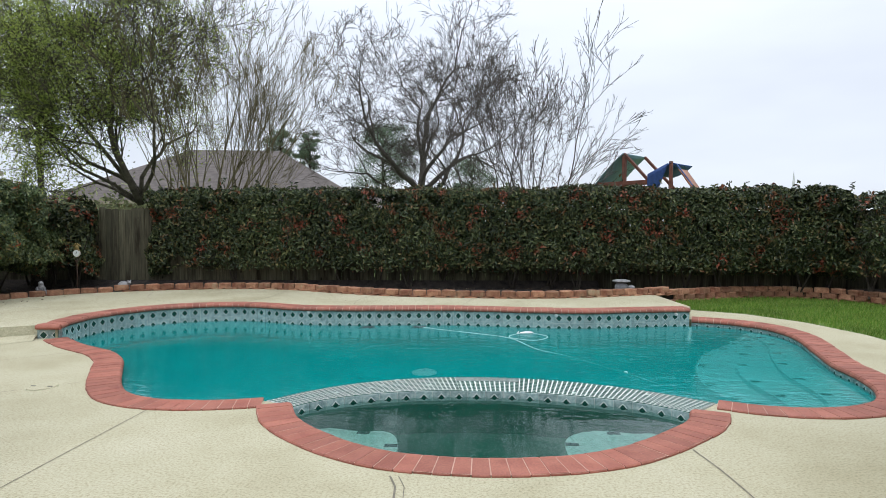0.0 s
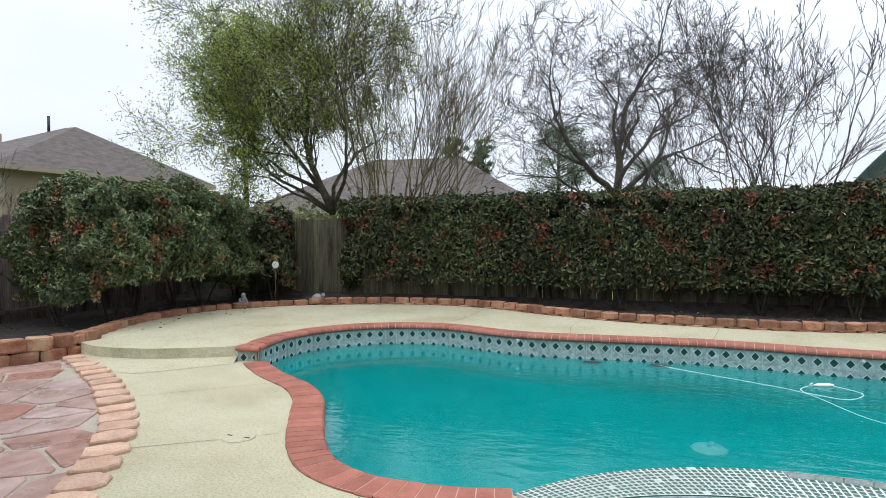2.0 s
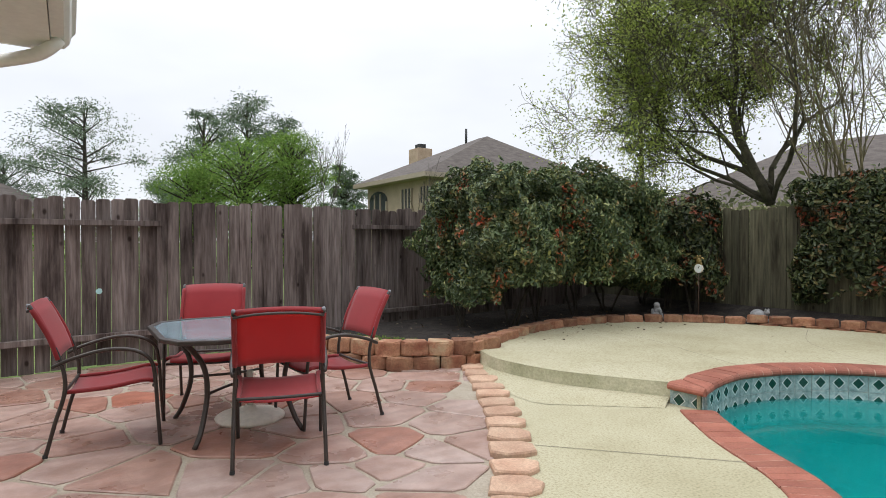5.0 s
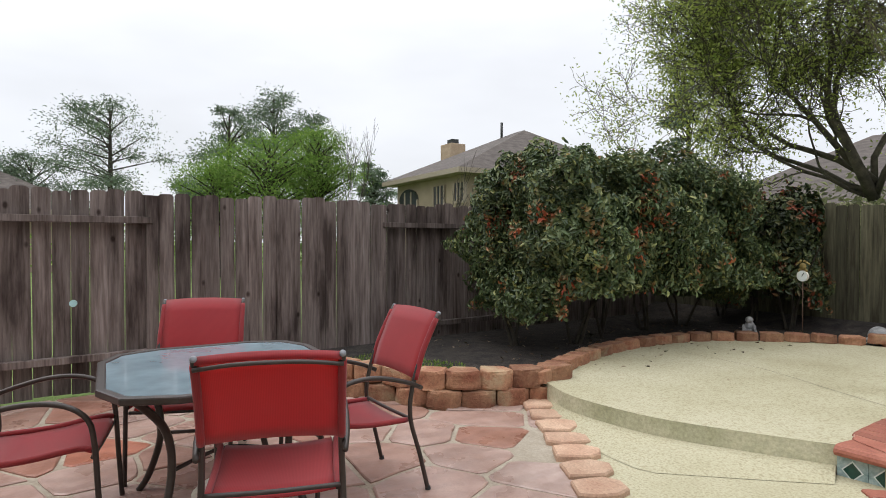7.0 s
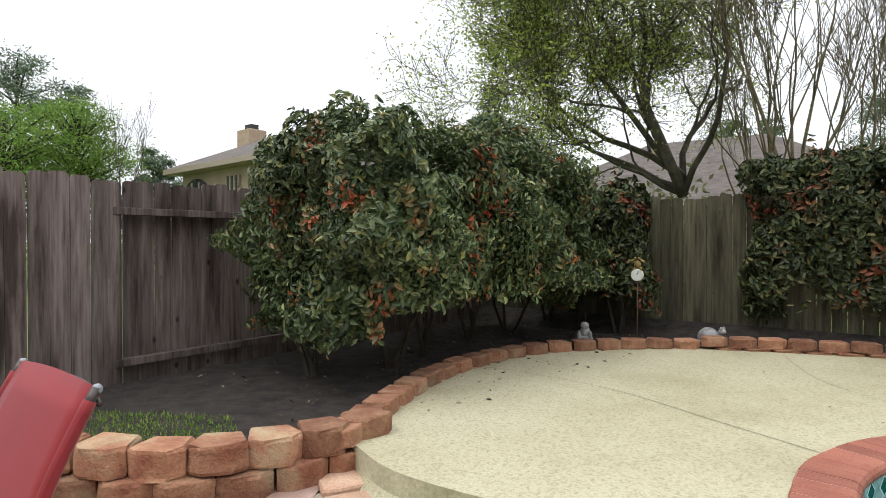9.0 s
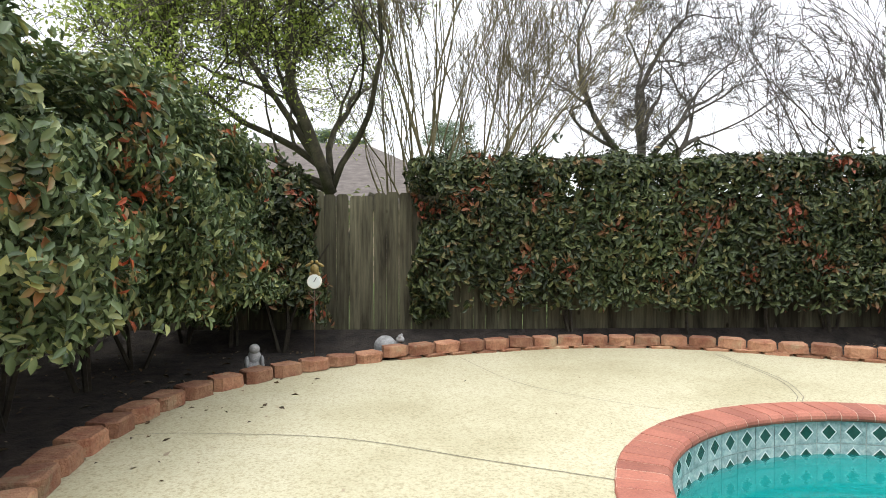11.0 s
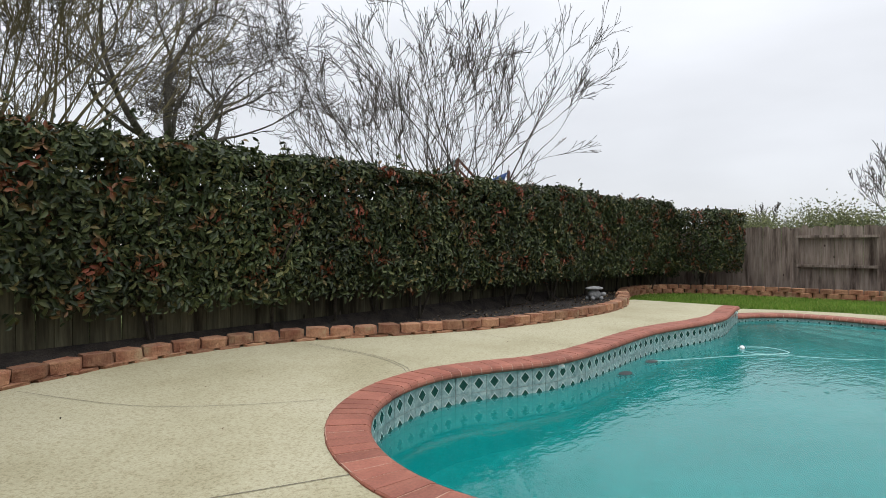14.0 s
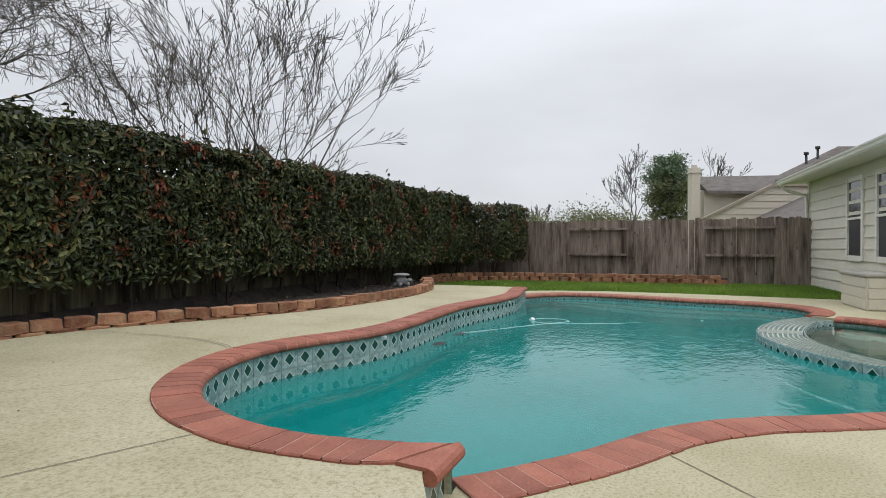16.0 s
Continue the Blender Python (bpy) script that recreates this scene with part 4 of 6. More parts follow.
def flagstone_material():
    m, n, l, b = mat("pink_sandstone", 0.42, 0, 0.5)
    v = coords(n, l, (1, 1, 1))
    r = n.new("ShaderNodeObjectInfo").outputs["Random"]
    base = ramp(n, l, r, [(0.0, (0.33, 0.10, 0.05)), (0.05, (0.28, 0.125, 0.085)), (0.12, (0.28, 0.165, 0.125)), (0.5, (0.325, 0.215, 0.175)), (1.0, (0.34, 0.255, 0.22))])
    w = n.new("ShaderNodeTexWave")
    w.inputs["Scale"].default_value = 1.6
    w.inputs["Distortion"].default_value = 9
    w.inputs["Detail"].default_value = 4
    w.inputs["Detail Scale"].default_value = 1.4
    l.new(v, w.inputs["Vector"])
    band = ramp(n, l, w.outputs["Fac"], [(0.2, (0.93, 0.91, 0.90)), (0.8, (1.07, 1.06, 1.05))])
    c = mixc(n, l, 1.0, base, band, "MULTIPLY")
    blot = ramp(n, l, noise_tex(n, l, v, 3.2, 5, 0.65), [(0.35, (0.8, 0.72, 0.68)), (0.65, (1.15, 1.18, 1.2))])
    c = mixc(n, l, 1.0, c, blot, "MULTIPLY")
    l.new(c, b.inputs["Base Color"])
    wet = ramp(n, l, noise_tex(n, l, v, 2.2, 4, 0.6), [(0.38, (0.22, 0.22, 0.22)), (0.62, (0.62, 0.62, 0.62))])
    l.new(wet, b.inputs["Roughness"])
    bump(n, l, b, noise_tex(n, l, coords(n, l, (1, 0.45, 1)), 11, 5, 0.65), 0.5, 0.014)
    return m


M_FLAG = flagstone_material()
patio_line = [(-9.28, 0.4), (-3.3, 0.4), (-3.25, 3.0)] + [(p.x - 0.1, p.y - 0.06) for p in reversed(EDGING[:-1])] + [(-7.5, 6.8)] + [(p.x + 0.1, p.y) for p in reversed(WALLLINE)] + [(-9.52, 5.0)]
patio = slab("flagstone_patio", patio_line, [], -0.008, -0.2, M_SAND)
tagged(patio, "patio of irregular pink and rust sandstone flags in mortar", "patio", kind="structure")


def inside(p, poly):
    r = False
    for i in range(len(poly)):
        a, b = poly[i], poly[i - 1]
        if (a[1] > p[1]) != (b[1] > p[1]) and p[0] < (b[0] - a[0]) * (p[1] - a[1]) / (b[1] - a[1]) + a[0]:
            r = not r
    return r


def clip_cell(poly, px, py, nx, ny):
    out = []
    for i in range(len(poly)):
        a, b = poly[i], poly[(i + 1) % len(poly)]
        da, db = (a[0] - px) * nx + (a[1] - py) * ny, (b[0] - px) * nx + (b[1] - py) * ny
        if da <= 0:
            out.append(a)
        if (da < 0 < db) or (db < 0 < da):
            f = da / (da - db)
            out.append((a[0] + (b[0] - a[0]) * f, a[1] + (b[1] - a[1]) * f))
    return out


rng = random.Random(14)
seeds = []
while len(seeds) < 1400:
    p = (rng.uniform(-9.6, -3.0), rng.uniform(0.2, 7.3))
    gap = 0.26 + 0.5 * abs(noise.noise(Vector((p[0] * 1.3, p[1] * 1.3, 4))))
    if all((p[0] - q[0]) ** 2 + (p[1] - q[1]) ** 2 > gap ** 2 for q in seeds):
        seeds.append(p)
    if rng.random() < 0.0006:
        break
for s in seeds:
    if not inside(s, patio_line) and min(math.hypot(s[0] - p.x, s[1] - p.y) for p in WALLLINE) > 0.35:
        continue
    cell = [(s[0] - 1, s[1] - 1), (s[0] + 1, s[1] - 1), (s[0] + 1, s[1] + 1), (s[0] - 1, s[1] + 1)]
    for q in seeds:
        dx, dy = q[0] - s[0], q[1] - s[1]
        dd = math.hypot(dx, dy)
        if 0 < dd < 1.6:
            tw = 0.5 * noise.noise(Vector(((s[0] + q[0]) * 2, (s[1] + q[1]) * 2, 9)))
            nx, ny = dx / dd * math.cos(tw) - dy / dd * math.sin(tw), dx / dd * math.sin(tw) + dy / dd * math.cos(tw)
            cell = clip_cell(cell, s[0] + dx * (0.5 - 0.016 / dd), s[1] + dy * (0.5 - 0.016 / dd), nx, ny)
    for i in range(len(patio_line)):
        a, b = patio_line[i - 1], patio_line[i]
        ex, ey = b[0] - a[0], b[1] - a[1]
        ln = math.hypot(ex, ey)
        mx, my = (a[0] + b[0]) / 2 - s[0], (a[1] + b[1]) / 2 - s[1]
        under_wall = min(math.hypot(mx + s[0] - p.x - 0.1, my + s[1] - p.y) for p in WALLLINE) < 0.2
        if ln > 0 and not under_wall and math.hypot(mx, my) < 0.7 + ln / 2:
            cell = clip_cell(cell, a[0], a[1], ey / ln, -ex / ln)
    if len(cell) < 3:
        continue
    ring = []
    for i in range(len(cell)):
        a, b = cell[i], cell[(i + 1) % len(cell)]
        for f in (0.12, 0.5, 0.88):
            x, y = a[0] + (b[0] - a[0]) * f, a[1] + (b[1] - a[1]) * f
            k = 0.012 * noise.noise(Vector((x * 9, y * 9, 1)))
            ring.append((x + k, y + k))
    ring = [(x - s[0], y - s[1]) for x, y in ring]
    n = len(ring)
    zt = rng.uniform(0.0, 0.006)
    vs = [(x, y, -0.04) for x, y in ring] + [(x, y, zt - 0.006) for x, y in ring] + [(x * 0.965, y * 0.965, zt) for x, y in ring]
    fs = []
    for k in range(2):
        fs += [(k * n + i, k * n + (i + 1) % n, (k + 1) * n + (i + 1) % n, (k + 1) * n + i) for i in range(n)]
    fs.append(tuple(range(2 * n, 3 * n)))
    ob = link_mesh("flagstone", vs, fs, M_FLAG, patio)
    ob.location = (s[0], s[1], 0)


# ---- saw joints and cracks in the decks ----
M_CUT = grainy("joint_shadow", (0.13, 0.115, 0.085), (0.22, 0.195, 0.145), 9, 60, 1.0, 0)


def joint(pts, z, parent, w=0.006):
    c = spline(V2(pts), 0.15)
    ribbon("saw_joint", shifted(c, w / 2), shifted(c, -w / 2), z + 0.003, z + 0.003, M_CUT, parent)


joint([(-7.93, 9.06), (-7.62, 9.10), (-6.75, 9.06), (-5.95, 8.77), (-5.32, 8.54)], ZR, raised)
joint([(-6.10, 11.45), (-5.66, 10.5), (-5.19, 10.03), (-4.68, 9.71)], ZR, raised, 0.005)
joint([(-3.56, 11.75), (-3.50, 10.7), (-3.62, 10.15), (-3.72, 9.97)], ZR, raised)
joint([(-3.52, 11.75), (-3.46, 10.7), (-3.58, 10.15), (-3.68, 9.97)], ZR, raised)
joint([(-1.64, 11.2), (-1.78, 10.45), (-1.70, 9.75)], ZR, raised)
joint([(0.2, 10.85), (0.12, 10.3), (0.05, 9.88)], ZR, raised)
joint([(-4.05, 4.85), (-3.57, 5.21)], 0, deck)
joint([(-3.34, 5.40), (-3.24, 5.48)], 0, deck)
joint([(-5.13, 5.85), (-4.19, 6.74)], 0, deck)
joint([(-2.15, 4.76), (-2.14, 3.4), (-2.1, 1.5), (-2.1, -2.4)], 0, deck)
joint([(-0.05, 3.72), (0.02, 3.4), (0.1, 1.5), (0.1, -2.4)], 0, deck, 0.012)
joint([(0.0, 3.72), (0.07, 3.4), (0.15, 1.5), (0.15, -2.4)], 0, deck, 0.005)
joint([(1.82, 4.28), (1.91, 3.6), (2.0, 1.5)], 0, deck, 0.01)
joint([(4.0, 5.15), (4.6, 4.4)], 0, deck)
# ---- patio furniture ----
M_BRONZE = plain("bronze_powder_coat", (0.045, 0.035, 0.03), 0.35, 0.3, var=0.2)


M_STEELCAP = plain("grey_plastic_cap", (0.22, 0.23, 0.25), 0.45)


def sling_material():
    m, n, l, b = mat("red_sling_mesh", 0.7, 0, 0.4)
    v = coords(n, l, (1, 1, 1), False)
    c = ramp(n, l, noise_tex(n, l, v, 3, 4), [(0.3, (0.30, 0.028, 0.035)), (0.7, (0.38, 0.045, 0.05))])
    wv = n.new("ShaderNodeTexWave")
    wv.inputs["Scale"].default_value = 55
    wv.bands_direction = "X"
    l.new(v, wv.inputs["Vector"])
    c = mixc(n, l, 1.0, c, ramp(n, l, wv.outputs["Fac"], [(0, (0.8, 0.8, 0.8)), (1, (1.1, 1.1, 1.1))]), "MULTIPLY")
    l.new(c, b.inputs["Base Color"])
    b.inputs["Sheen Weight"].default_value = 0.3
    t = n.new("ShaderNodeBsdfTranslucent")
    t.inputs["Color"].default_value = (0.75, 0.035, 0.02, 1)
    x = n.new("ShaderNodeMixShader")
    x.inputs[0].default_value = 0.45
    l.new(b.outputs[0], x.inputs[1])
    l.new(t.outputs[0], x.inputs[2])
    l.new(x.outputs[0], n["Material Output"].inputs[0])
    return m


M_SLING = sling_material()


def sling(name, prof, half, parent, sag=0.015):
    """Cloth stretched between two side rails along prof (y, z)."""
    nx = 8
    vs, fs = [], []
    for y, z in prof:
        for i in range(nx + 1):
            u = i / nx * 2 - 1
            vs.append((u * half, y, z - sag * (1 - u * u)))
    n = len(vs)
    for j in range(len(prof) - 1):
        for i in range(nx):
            a = j * (nx + 1) + i
            fs.append((a, a + 1, a + nx + 2, a + nx + 1))
    ob = link_mesh(name, vs, fs, M_SLING, parent, smooth=True)
    so = ob.modifiers.new("thick", "SOLIDIFY")
    so.thickness = 0.004
    return ob


def pipe(name, pts, r, material, parent, sides=8, label=""):
    v, f = tube(spline([Vector(p) for p in pts], 0.03) if len(pts) > 2 else pts, r, sides)
    ob = link_mesh(name, v, f, material, parent, smooth=True)
    if label:
        tagged(ob, label)
    return ob


def patio_chair():
    th = empty("patio_chair")
    tagged(th, "red sling patio chair with bronze tube frame on flagstones", "chair", "chairs round the patio table")
    sling("seat", [(-0.23, 0.385), (-0.1, 0.385), (0.05, 0.40), (0.18, 0.425), (0.25, 0.425), (0.27, 0.405)], 0.235, th)
    sling("backrest", [(-0.272, 0.60), (-0.285, 0.65), (-0.312, 0.73), (-0.375, 0.87), (-0.415, 0.945), (-0.425, 0.92)], 0.245, th, -0.012)
    for s in (-1, 1):
        pipe("leg", [(s * 0.265, -0.34, 0.0), (s * 0.262, -0.29, 0.2), (s * 0.258, -0.235, 0.40), (s * 0.252, -0.25, 0.56), (s * 0.25, -0.32, 0.75),
                     (s * 0.248, -0.42, 0.945)], 0.0125, M_BRONZE, th)
        pipe("leg", [(s * 0.275, 0.30, 0.0), (s * 0.275, 0.285, 0.22), (s * 0.275, 0.27, 0.46), (s * 0.278, 0.24, 0.57), (s * 0.28, 0.14, 0.635),
                     (s * 0.28, -0.02, 0.645), (s * 0.275, -0.2, 0.60), (s * 0.262, -0.30, 0.555)], 0.0125, M_BRONZE, th)
        pipe("seat_rail", [(s * 0.24, -0.235, 0.39), (s * 0.243, 0.0, 0.40), (s * 0.25, 0.2, 0.43), (s * 0.27, 0.272, 0.42)], 0.011, M_BRONZE, th)
        v, f = tube(spline([Vector((s * 0.2515, -0.268, 0.60)), Vector((s * 0.25, -0.32, 0.75)), Vector((s * 0.2483, -0.405, 0.917))], 0.03), 0.0158, 9)
        link_mesh("cloth_sleeve", v, f, M_SLING, th, smooth=True)
        v, f = tube(spline([Vector((s * 0.24, -0.225, 0.39)), Vector((s * 0.243, 0.0, 0.40)), Vector((s * 0.25, 0.2, 0.43)), Vector((s * 0.268, 0.262, 0.423))], 0.03), 0.0142, 9)
        link_mesh("cloth_sleeve", v, f, M_SLING, th, smooth=True)
        bm = bmesh.new()
        bmesh.ops.create_uvsphere(bm, u_segments=10, v_segments=6, radius=0.0128, matrix=Matrix.Translation((s * 0.248, -0.421, 0.942)))
        part("end_cap", bm, M_STEELCAP, th, "grey round cap", True)
        bm = bmesh.new()
        bmesh.ops.create_cone(bm, cap_ends=True, segments=10, radius1=0.016, radius2=0.014, depth=0.02, matrix=Matrix.Translation((s * 0.265, -0.34, 0.01)))
        part("foot_cap", bm, M_DARK, th)
    pipe("crossbar", [(-0.258, -0.235, 0.40), (0, -0.235, 0.395), (0.258, -0.235, 0.40)], 0.010, M_BRONZE, th)
    pipe("crossbar", [(-0.262, 0.262, 0.39), (0, 0.262, 0.385), (0.262, 0.262, 0.39)], 0.010, M_BRONZE, th)
    pipe("back_bow", [(-0.25, -0.425, 0.905), (-0.1, -0.452, 0.925), (0.1, -0.452, 0.925), (0.25, -0.425, 0.905)], 0.008, M_BRONZE, th)
    return th


chair = patio_chair()
chair.matrix_basis = pose(-5.95, 4.425, 0.005, 0, 0, 73)
copy_thing(chair, pose(-6.79, 3.54, 0.005, 0, 0, -9))
copy_thing(chair, pose(-6.51, 4.955, 0.005, 0, 0, 184))
copy_thing(chair, pose(-7.32, 4.25, 0.005, 0, 0, -109))

M_GLASS = plain("frosted_table_glass", (0.19, 0.25, 0.28), 0.07, 0, 0.6, 0.18, 6)
table = empty("patio_table", pose(-6.64, 4.32, 0.005))
tagged(table, "rounded patio table with pebbled glass top and bronze legs", "table")


def rounded(hx, hy, r, n=7):
    """A rectangle with round corners, anticlockwise."""
    out = []
    for cx, cy, a0 in ((hx - r, -hy + r, -90), (hx - r, hy - r, 0), (-hx + r, hy - r, 90), (-hx + r, -hy + r, 180)):
        out += [(cx + r * math.cos(radians(a0 + 90 * k / (n - 1))), cy + r * math.sin(radians(a0 + 90 * k / (n - 1)))) for k in range(n)]
    return out


def ring_frame(name, a, b, z0, z1, material, parent):
    n = len(a)
    vs = [(x, y, z0) for x, y in a] + [(x, y, z1) for x, y in a] + [(x, y, z1) for x, y in b] + [(x, y, z0) for x, y in b]
    fs = []
    for i in range(n):
        j = (i + 1) % n
        for k in range(4):
            k2 = (k + 1) % 4
            fs.append((k * n + i, k * n + j, k2 * n + j, k2 * n + i))
    ob = link_mesh(name, vs, fs, material, parent)
    bv = ob.modifiers.new("round", "BEVEL")
    bv.width = 0.008
    bv.segments = 2
    return ob


slab("glass_top", rounded(0.575, 0.515, 0.27, 3), [], 0.715, 0.707, M_GLASS, table)
ring_frame("table_rim", rounded(0.61, 0.55, 0.29, 3), rounded(0.57, 0.51, 0.265, 3), 0.69, 0.722, M_BRONZE, table)
bm = bmesh.new()
bmesh.ops.create_cone(bm, cap_ends=True, segments=18, radius1=0.034, radius2=0.030, depth=0.008, matrix=Matrix.Translation((0, 0, 0.719)))
part("hole_plug", bm, M_DARK, table)
for sx in (-1, 1):
    for sy in (-1, 1):
        pipe("leg", [(sx * 0.40, sy * 0.36, 0.0), (sx * 0.36, sy * 0.31, 0.10), (sx * 0.30, sy * 0.26, 0.32), (sx * 0.33, sy * 0.29, 0.52), (sx * 0.46, sy * 0.42, 0.70)], 0.018, M_BRONZE, table)
    pipe("stretcher", [(sx * 0.30, -0.26, 0.32), (sx * 0.16, 0, 0.34), (sx * 0.30, 0.26, 0.32)], 0.010, M_BRONZE, table)

M_CREAM = plain("cream_resin", (0.66, 0.62, 0.53), 0.6)
umb = empty("umbrella_base", pose(-6.74, 4.44, 0.004))
tagged(umb, "round cream resin umbrella base under the table", "umbrella base")
prof = [(0.0, 0.0), (0.25, 0.0), (0.255, 0.018), (0.235, 0.035), (0.12, 0.06), (0.045, 0.075), (0.04, 0.10), (0.0, 0.10)]


def lathe(prof, n=28):
    vs, fs = [], []
    for r, z in prof:
        for k in range(n):
            a = 2 * math.pi * k / n
            vs.append((r * math.cos(a), r * math.sin(a), z))
    for i in range(len(prof) - 1):
        for k in range(n):
            fs.append((i * n + k, i * n + (k + 1) % n, (i + 1) * n + (k + 1) % n, (i + 1) * n + k))
    return vs, fs


link_mesh("base_disc", *lathe(prof), M_CREAM, umb, smooth=True)
pipe("pole_sleeve", [(0, 0, 0.08), (0, 0, 0.36)], 0.024, M_CREAM, umb, 12)
pipe("knob", [(0.02, 0, 0.30), (0.06, 0, 0.30)], 0.012, M_DARK, umb, 8)

# ---- pool fittings ----
lid = empty("skimmer_lid", pose(-3.46, 5.30, 0.0))
tagged(lid, "round cream skimmer lid set in the deck", "lid")
link_mesh("cover", *lathe([(0.0, 0.010), (0.115, 0.010), (0.118, 0.007), (0.118, -0.01)]), M_CONC, lid)
link_mesh("rim", *lathe([(0.119, -0.01), (0.119, 0.004), (0.124, 0.004), (0.126, 0.0)]), M_STEP, lid)
for s in (-1, 1):
    bm = bmesh.new()
    box(bm, s * 0.08 - 0.022, -0.006, 0.008, s * 0.08 + 0.022, 0.006, 0.0125)
    part("finger_slot", bm, M_DARK, lid)


def return_jet(x, y, z, ang):
    th = empty("return_jet", pose(x, y, z, 0, 0, ang))
    tagged(th, "small white round fitting on the pool tiles", "pool fitting", "fittings on the tile band")
    bm = bmesh.new()
    bmesh.ops.create_cone(bm, cap_ends=True, segments=16, radius1=0.03, radius2=0.022, depth=0.03, matrix=Matrix.Rotation(radians(90), 4, "X"))
    part("flange", bm, M_WHITE, th, smooth=False)
    bm = bmesh.new()
    bmesh.ops.create_uvsphere(bm, u_segments=12, v_segments=8, radius=0.017, matrix=Matrix.Translation((0, -0.014, 0)))
    part("nozzle", bm, M_WHITE, th, smooth=True)


return_jet(-2.33, 9.395, 0.10, 8)
return_jet(1.52, 9.455, 0.095, -2)
return_jet(3.40, 9.79, 0.09, 12)

for x, y, a in ((-1.36, 9.27, 8), (-0.58, 9.36, 6)):
    th = empty("pool_fitting", pose(x, y, ZW - 0.05, 0, 0, a))
    tagged(th, "dark round underwater fitting below the tiles", "pool fitting", "dark fittings below the water")
    bm = bmesh.new()
    bmesh.ops.create_cone(bm, cap_ends=True, segments=24, radius1=0.15, radius2=0.11, depth=0.106, matrix=Matrix.Diagonal((1, 0.55, 1, 1)))
    part("housing", bm, M_DARK, th)

M_HOSE = plain("white_hose", (0.38, 0.55, 0.53), 0.5)
hose = empty("vacuum_hose", pose(0, 0, ZW - 0.006))
tagged(hose, "thin white cleaner hose floating on the pool", "hose")
pipe("hose_line", [(-0.62, 9.40, 0.005), (-0.35, 9.22, 0.008), (-0.05, 9.06, 0.005), (0.40, 8.82, 0.006), (0.80, 8.54, 0.004), (1.10, 7.85, 0.004), (1.41, 7.51, 0.002), (1.72, 7.05, 0.0),
                   (1.93, 6.75, -0.01), (2.2, 6.3, -0.05)], 0.005, M_HOSE, hose, 6)
pipe("hose_loop", [(0.80, 8.54, 0.006), (0.80, 8.75, 0.006), (1.05, 8.98, 0.006), (1.32, 8.72, 0.006), (1.12, 8.42, 0.006), (0.80, 8.56, 0.008)], 0.005, M_HOSE, hose, 6)
fl = empty("hose_float", pose(1.04, 8.93, ZW + 0.012, 0, 0, 20))
tagged(fl, "white float riding on the hose loop", "float")
bm = bmesh.new()
bmesh.ops.create_uvsphere(bm, u_segments=14, v_segments=8, radius=0.5, matrix=Matrix.Diagonal((0.22, 0.06, 0.04, 1)))
part("float_body", bm, M_WHITE, fl, smooth=True)
pipe("float_ring", [(-0.12, 0, 0.02), (-0.15, 0, 0.0), (-0.12, 0, -0.02)], 0.008, M_WHITE, fl, 6)
fl2 = empty("hose_float", pose(1.95, 6.72, ZW + 0.005, 0, 0, -50))
tagged(fl2, "small white float on the hose", "float")
bm = bmesh.new()
bmesh.ops.create_uvsphere(bm, u_segments=12, v_segments=8, radius=0.5, matrix=Matrix.Diagonal((0.05, 0.018, 0.016, 1)))
part("float_body", bm, M_HOSE, fl2, smooth=True)
# white disc hung below the surface, added for a pale spot of unknown cause
cl = empty("pool_cleaner", pose(-0.20, 6.75, -0.31, 0, 0, 30))
tagged(cl, "pale round disc with a short neck under the water", "pool cleaner")
link_mesh("disc_skirt", *lathe([(0, 0.09), (0.05, 0.09), (0.07, 0.05), (0.13, 0.03), (0.14, 0.0), (0, 0)]), M_WHITE, cl, smooth=True)
pipe("disc_neck", [(0, 0, 0.08), (0.03, 0, 0.16)], 0.025, M_WHITE, cl)

# ---- garden ornaments ----
M_STONE = grainy("grey_cast_stone", (0.17, 0.17, 0.17), (0.36, 0.36, 0.35), 14, 80, 0.9, 0.5)
M_RUST = plain("rusty_wire", (0.10, 0.06, 0.04), 0.7, 0.4)
M_GOLD = plain("gold_green_paint", (0.22, 0.16, 0.05), 0.5, 0.2, var=0.3)
M_DIAL = plain("white_dial", (0.70, 0.74, 0.70), 0.3, var=0.03)
gt = empty("garden_thermometer", pose(-7.42, 11.06, 0.16))
tagged(gt, "white dial thermometer on a thin stake with a frog on top", "thermometer")
pipe("stake", [(0, 0, -0.1), (0, 0, 0.72)], 0.006, M_RUST, gt, 6)
for s in (-1, 1):
    pipe("scroll", [(0, 0, 0.60), (s * 0.045, 0, 0.645), (s * 0.06, 0, 0.67), (s * 0.035, 0, 0.68)], 0.005, M_RUST, gt, 5)
RX = Matrix.Rotation(radians(90), 4, "X")
bm = bmesh.new()
bmesh.ops.create_cone(bm, cap_ends=True, segments=28, radius1=0.066, radius2=0.066, depth=0.03, matrix=Matrix.Translation((0, 0, 0.77)) @ RX)
part("bezel", bm, M_CREAM, gt)
bm = bmesh.new()
bmesh.ops.create_cone(bm, cap_ends=True, segments=28, radius1=0.060, radius2=0.060, depth=0.034, matrix=Matrix.Translation((0, 0, 0.77)) @ RX)
part("dial", bm, M_DIAL, gt, "white dial face")
bm = bmesh.new()
box(bm, -0.003, -0.022, 0.765, 0.003, -0.018, 0.815, 0, Matrix.Translation((0, 0, 0.77)) @ Matrix.Rotation(0.5, 4, "Y") @ Matrix.Translation((0, 0, -0.77)))
part("needle", bm, M_DARK, gt)
bm = bmesh.new()
